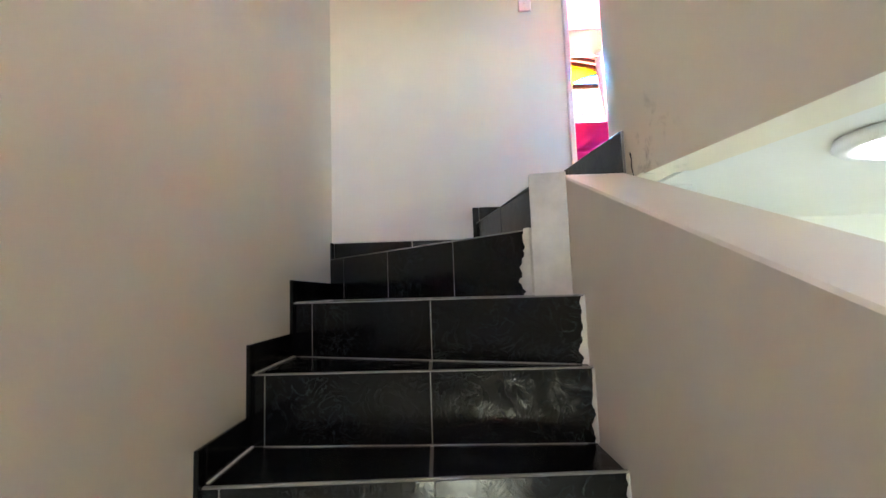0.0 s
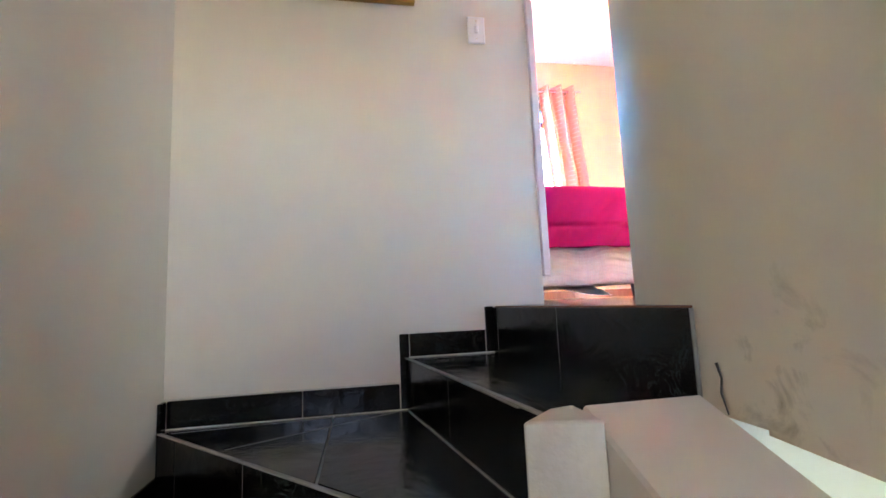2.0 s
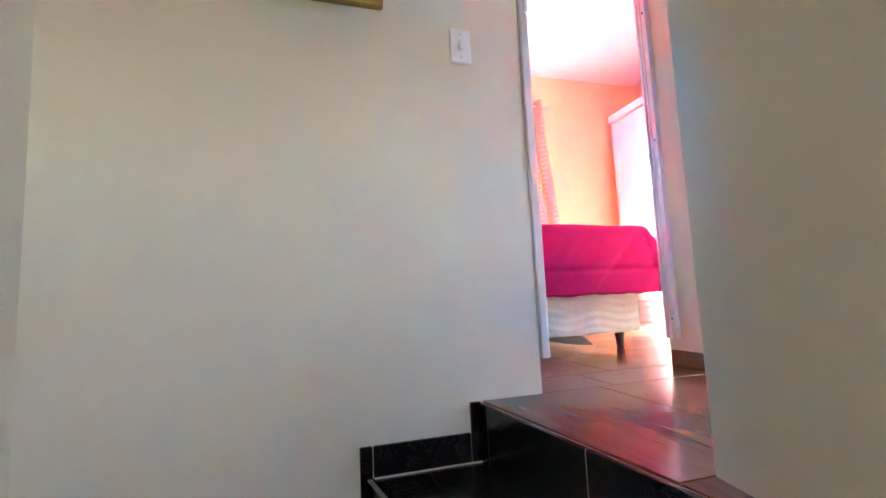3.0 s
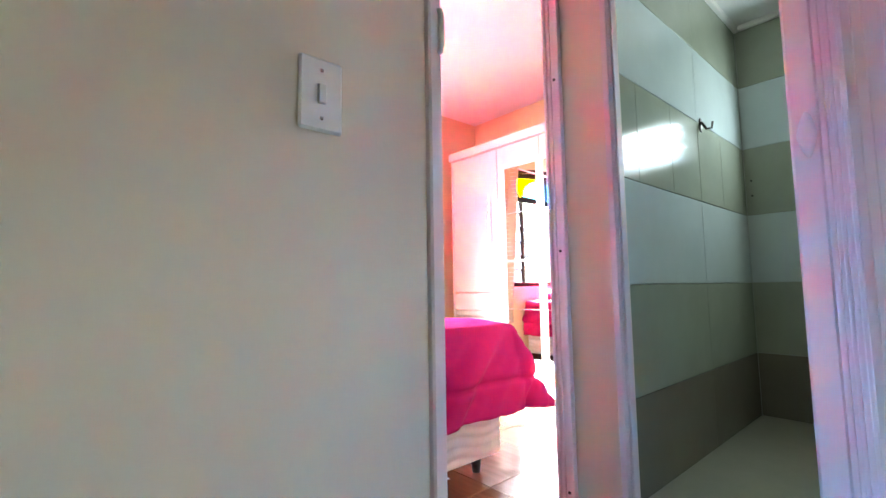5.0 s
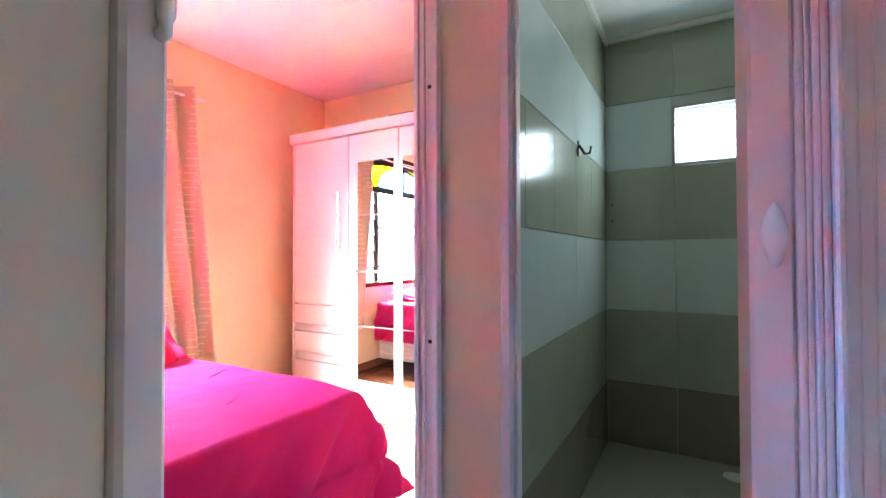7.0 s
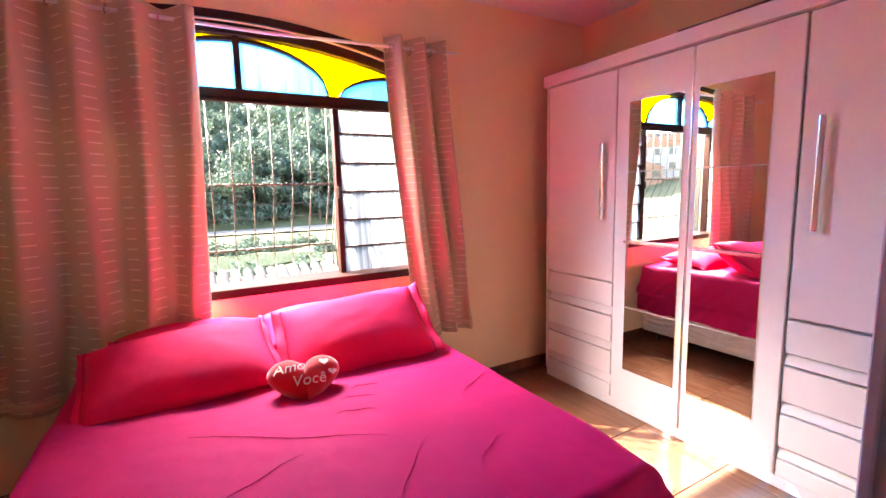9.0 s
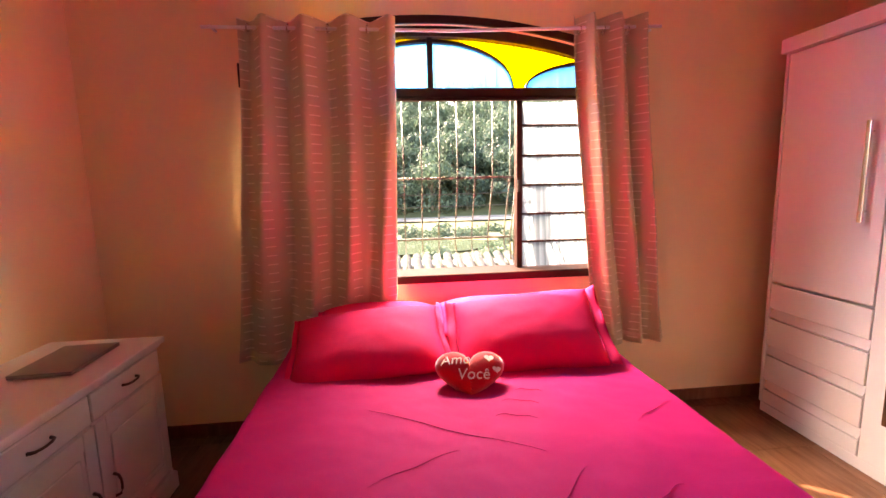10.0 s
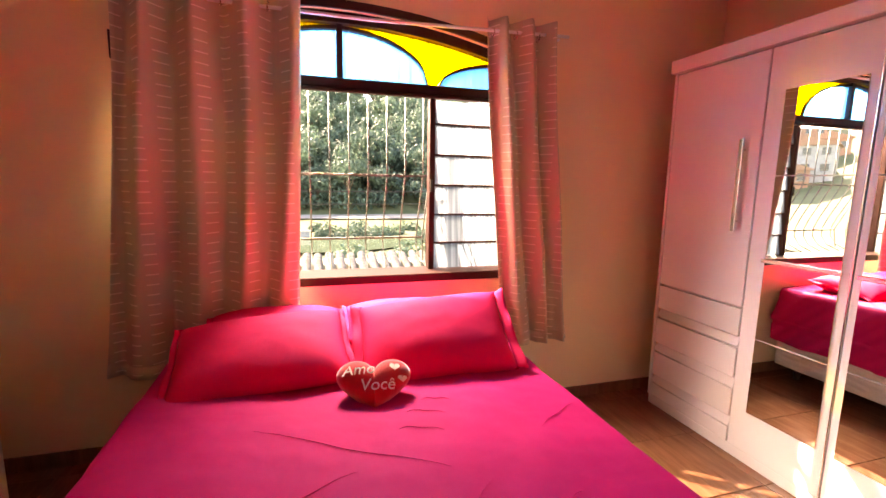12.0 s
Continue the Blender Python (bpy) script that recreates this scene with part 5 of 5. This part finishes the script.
def build_house(w, d, h, roof, wall_mat, seed):
    rnd = random.Random(seed)
    t = thing("house", (0, 0, 0), "small pale rendered house with clay tile roof and dark windows", "house", "hillside houses")
    part("wall", box((-w / 2, -d / 2, -3.0), (w / 2, d / 2, h)), wall_mat, t)
    part("roof", prism([(-w / 2 - 0.5, h), (w / 2 + 0.5, h), (w / 2 + 0.5, h + 0.15), (0, h + roof), (-w / 2 - 0.5, h + 0.15)], -d / 2 - 0.5, d / 2 + 0.5, axis="y"), CLAY, t)
    for z in ([1.2, 4.0] if h > 4 else [1.2]):
        for k in range(3):
            x = -w / 2 + w * (k + 0.5) / 3
            wn_ = part("window", box((x - 0.6, -d / 2 - 0.04, z), (x + 0.6, -d / 2 + 0.02, z + 1.2)), DARKGLASS, t)
            part("sill", box((x - 0.7, -d / 2 - 0.14, z - 0.12), (x + 0.7, -d / 2, z - 0.01)), CEMENT, wn_)
        for k in range(2):
            y = -d / 2 + d * (k + 0.5) / 2
            part("window", box((w / 2 - 0.02, y - 0.6, z), (w / 2 + 0.04, y + 0.6, z + 1.2)), DARKGLASS, t)
    return t


hp = [build_house(8, 7, 5.6, 1.6, RENDER_W, 1), build_house(7, 6, 3.0, 1.5, CLAY, 2), build_house(9, 7, 6.2, 1.3, CEMENT, 3)]
hfirst = [True] * 3
hr = random.Random(21)
for row in range(5):
    for k in range(9):
        d = 100 + row * 20 + hr.uniform(-3, 3)
        a = radians(128 + 5.0 * k + hr.uniform(-2, 2) - 2)
        x, y = 1.8 + d * math.cos(a), 5 + d * math.sin(a)
        j = hr.randrange(3)
        m = pose(x, y, ground_h(x, y) + 0.2, 0, 0, math.degrees(a) - 90 + hr.uniform(-15, 15) + 0)
        if hfirst[j]:
            hfirst[j] = False
            hp[j].matrix_basis = m
        else:
            copy_thing(hp[j], m)

# pond, shrubs and a low block wall in the meadow
pond = struct("water", sheet(lambda u, v: (0.5 + 11 * v * math.cos(2 * math.pi * u) * (1 + 0.12 * math.sin(6 * math.pi * u)), 43 + 4.6 * v * math.sin(2 * math.pi * u), -4.1), 40, 4), POND, "still green pond in the meadow", "water", True)
lw = thing("block_wall", (0.2, 48.2, -4.4), "low grey cement block wall beside the pond", "wall")
part("wall", box((-1.2, 48.0, -4.8), (1.4, 48.3, -3.5), 0.02), CEMENT, lw)
part("coping", box((-1.3, 47.95, -3.498), (1.5, 48.35, -3.4), 0.02), RENDER_W, lw)


def build_bush(w, h, seed):
    rnd = random.Random(seed)
    t = thing("bush", (0, 0, 0), "low leafy green bush in the meadow", "bush", "meadow bushes")
    stems = bmesh.new()
    for k in range(5):
        a = rnd.uniform(0, 6.28)
        tube([(0, 0, -0.3), (0.3 * w * math.cos(a), 0.3 * w * math.sin(a), h * 0.6)], [0.05, 0.02], stems, 5)
    part("stems", stems, BARK, t)
    verts, faces = [], []
    for _ in range(420):
        a, q = rnd.uniform(0, 6.28), rnd.uniform(0.2, 1.0) ** 0.5
        c = Vector((w * q * math.cos(a), 0.7 * w * q * math.sin(a), h * rnd.uniform(0.05, 1.0) * (1.05 - q * q * 0.8)))
        sz = rnd.uniform(0.10, 0.24)
        u = Vector((rnd.gauss(0, 1), rnd.gauss(0, 1), rnd.gauss(0, 0.6))).normalized()
        w2 = u.cross(Vector((rnd.gauss(0, 1), rnd.gauss(0, 1), rnd.gauss(0, 1)))).normalized()
        n0 = len(verts)
        verts += [c - u * sz, c + w2 * sz * 0.6, c + u * sz, c - w2 * sz * 0.55]
        faces.append((n0, n0 + 1, n0 + 2, n0 + 3))
    me = bpy.data.meshes.new("leaves")
    me.from_pydata(verts, [], faces)
    me.materials.append(LEAF)
    new("leaves", me).parent = t
    return t


bush = build_bush(1.5, 1.4, 5)
brnd = random.Random(31)
spots = [(3.2, 49.5), (5.0, 49.0), (6.6, 50.2), (8.4, 49.4), (10.2, 51.0), (-3.5, 49.6), (-6.2, 50.5), (-9.0, 49.0), (-12.5, 51.0), (12.5, 46.0), (14.0, 42.0), (-13.0, 44.0), (9.0, 37.0), (4.5, 36.6), (-7.0, 37.2), (2.5, 55.0), (7.0, 57.0), (-5.0, 58.0), (-11.0, 56.0), (13.0, 56.0)]
for k, (x, y) in enumerate(spots):
    m = pose(x, y, ground_h(x, y) - 0.05, 0, 0, brnd.uniform(0, 360))
    if k == 0:
        bush.matrix_basis = m
    else:
        copy_thing(bush, m)

# neighbour's tiled wall top below the window
nw = thing("garden_wall", (2.0, 12.0, -4.6), "cement garden wall capped with sun-bleached roof tiles", "wall")
part("wall", box((-6.0, 11.9, -5.2), (7.0, 12.15, -0.26)), CEMENT, nw)
tile_me = None
for k in range(58):
    x = -5.8 + 0.215 * k
    if tile_me is None:
        bm = bmesh.new()
        ring0, ring1 = [], []
        for q in range(9):
            a = math.pi * q / 8
            ring0.append(bm.verts.new((0.10 * math.cos(a), -0.85, 0.085 * math.sin(a) - 0.30)))
            ring1.append(bm.verts.new((0.085 * math.cos(a), 0.22, 0.075 * math.sin(a))))
        for q in range(8):
            bm.faces.new((ring0[q], ring0[q + 1], ring1[q + 1], ring1[q]))
        bmesh.ops.solidify(bm, geom=bm.faces[:], thickness=0.015)
        tile_me = bpy.data.meshes.new("roof_tile")
        bm.to_mesh(tile_me)
        bm.free()
        tile_me.materials.append(CAP_TILE)
    ob = new("roof_tile", tile_me)
    ob.parent = nw
    ob.location = Vector((x, 12.02, -0.12 + 0.012 * math.sin(k * 2.3))) - PLACE[nw.name]
# power lines
for z0, z1, y in ((1.25, 1.35, 30.0), (0.2, 0.5, 34.0)):
    cb = thing("power_cable", (0, y, z0), "thin dark power cable sagging across the meadow", "cable", "power cables")
    part("cable", tube([(-30 + 6 * k, y, z0 + (z1 - z0) * k / 11 - 0.5 * math.sin(math.pi * k / 11)) for k in range(12)], 0.03, sides=5), DARK, cb, "", True)

# ---------------------------------------------------------------- floor tiles
T = 0.455
tiles = {}


def floor_tile(x0, y0, x1, y1, parent):
    key = (round(x1 - x0, 3), round(y1 - y0, 3))
    if key not in tiles:
        w_, d_ = key
        bm = box((0.002, 0.002, -0.007), (w_ - 0.002, d_ - 0.002, 0.0), 0.0012)
        me = bpy.data.meshes.new("floor_tile")
        bm.to_mesh(me)
        bm.free()
        me.materials.append(WOODT)
        tiles[key] = me
    ob = new("floor_tile", tiles[key])
    ob.parent = parent
    ob.location = (x0, y0, 0.0)


x = 0.0
while x < 4.2:
    y = BED_S + 0.002
    while y < 5.42:
        floor_tile(x, y, min(x + T, 4.2), min(y + T, 5.42), fb2)
        y += T
    x += T
for x0, x1 in ((1.386, 1.66), (1.66, 2.118)):
    floor_tile(x0, FAR, x1, BED_S, fb)
# landing tiles; the ones at the stair edge are cut on the slant
for k, (x0, x1) in enumerate(((1.15, 1.60), (1.60, HX))):
    for y0, y1 in ((1.875, 2.13), (2.13, 2.47), (2.47, FAR)):
        poly = [(x0, y0), (x1, y0), (x1, y1), (x0, y1)]
        edge = lambda y: 1.175 + (FAR - y) / (FAR - 1.872) * 0.107
        if k == 0:
            poly = [(edge(y0), y0), (x1, y0), (x1, y1), (edge(y1), y1)]
        if y1 <= 2.13:
            if k:
                continue
            poly = [(edge(y0), y0), (1.284, y0), (1.33, y1), (edge(y1), y1)]
        part("floor_tile", prism(shrink(poly, 0.002), -0.0045, 0.0, bevel=0.001), WOODT, fl)
struct("floor_door_strip", box((HX, 2.21, -0.011), (BX, 2.84, 0.078)), BATH_F, "tile threshold of the bathroom doorway", "floor")
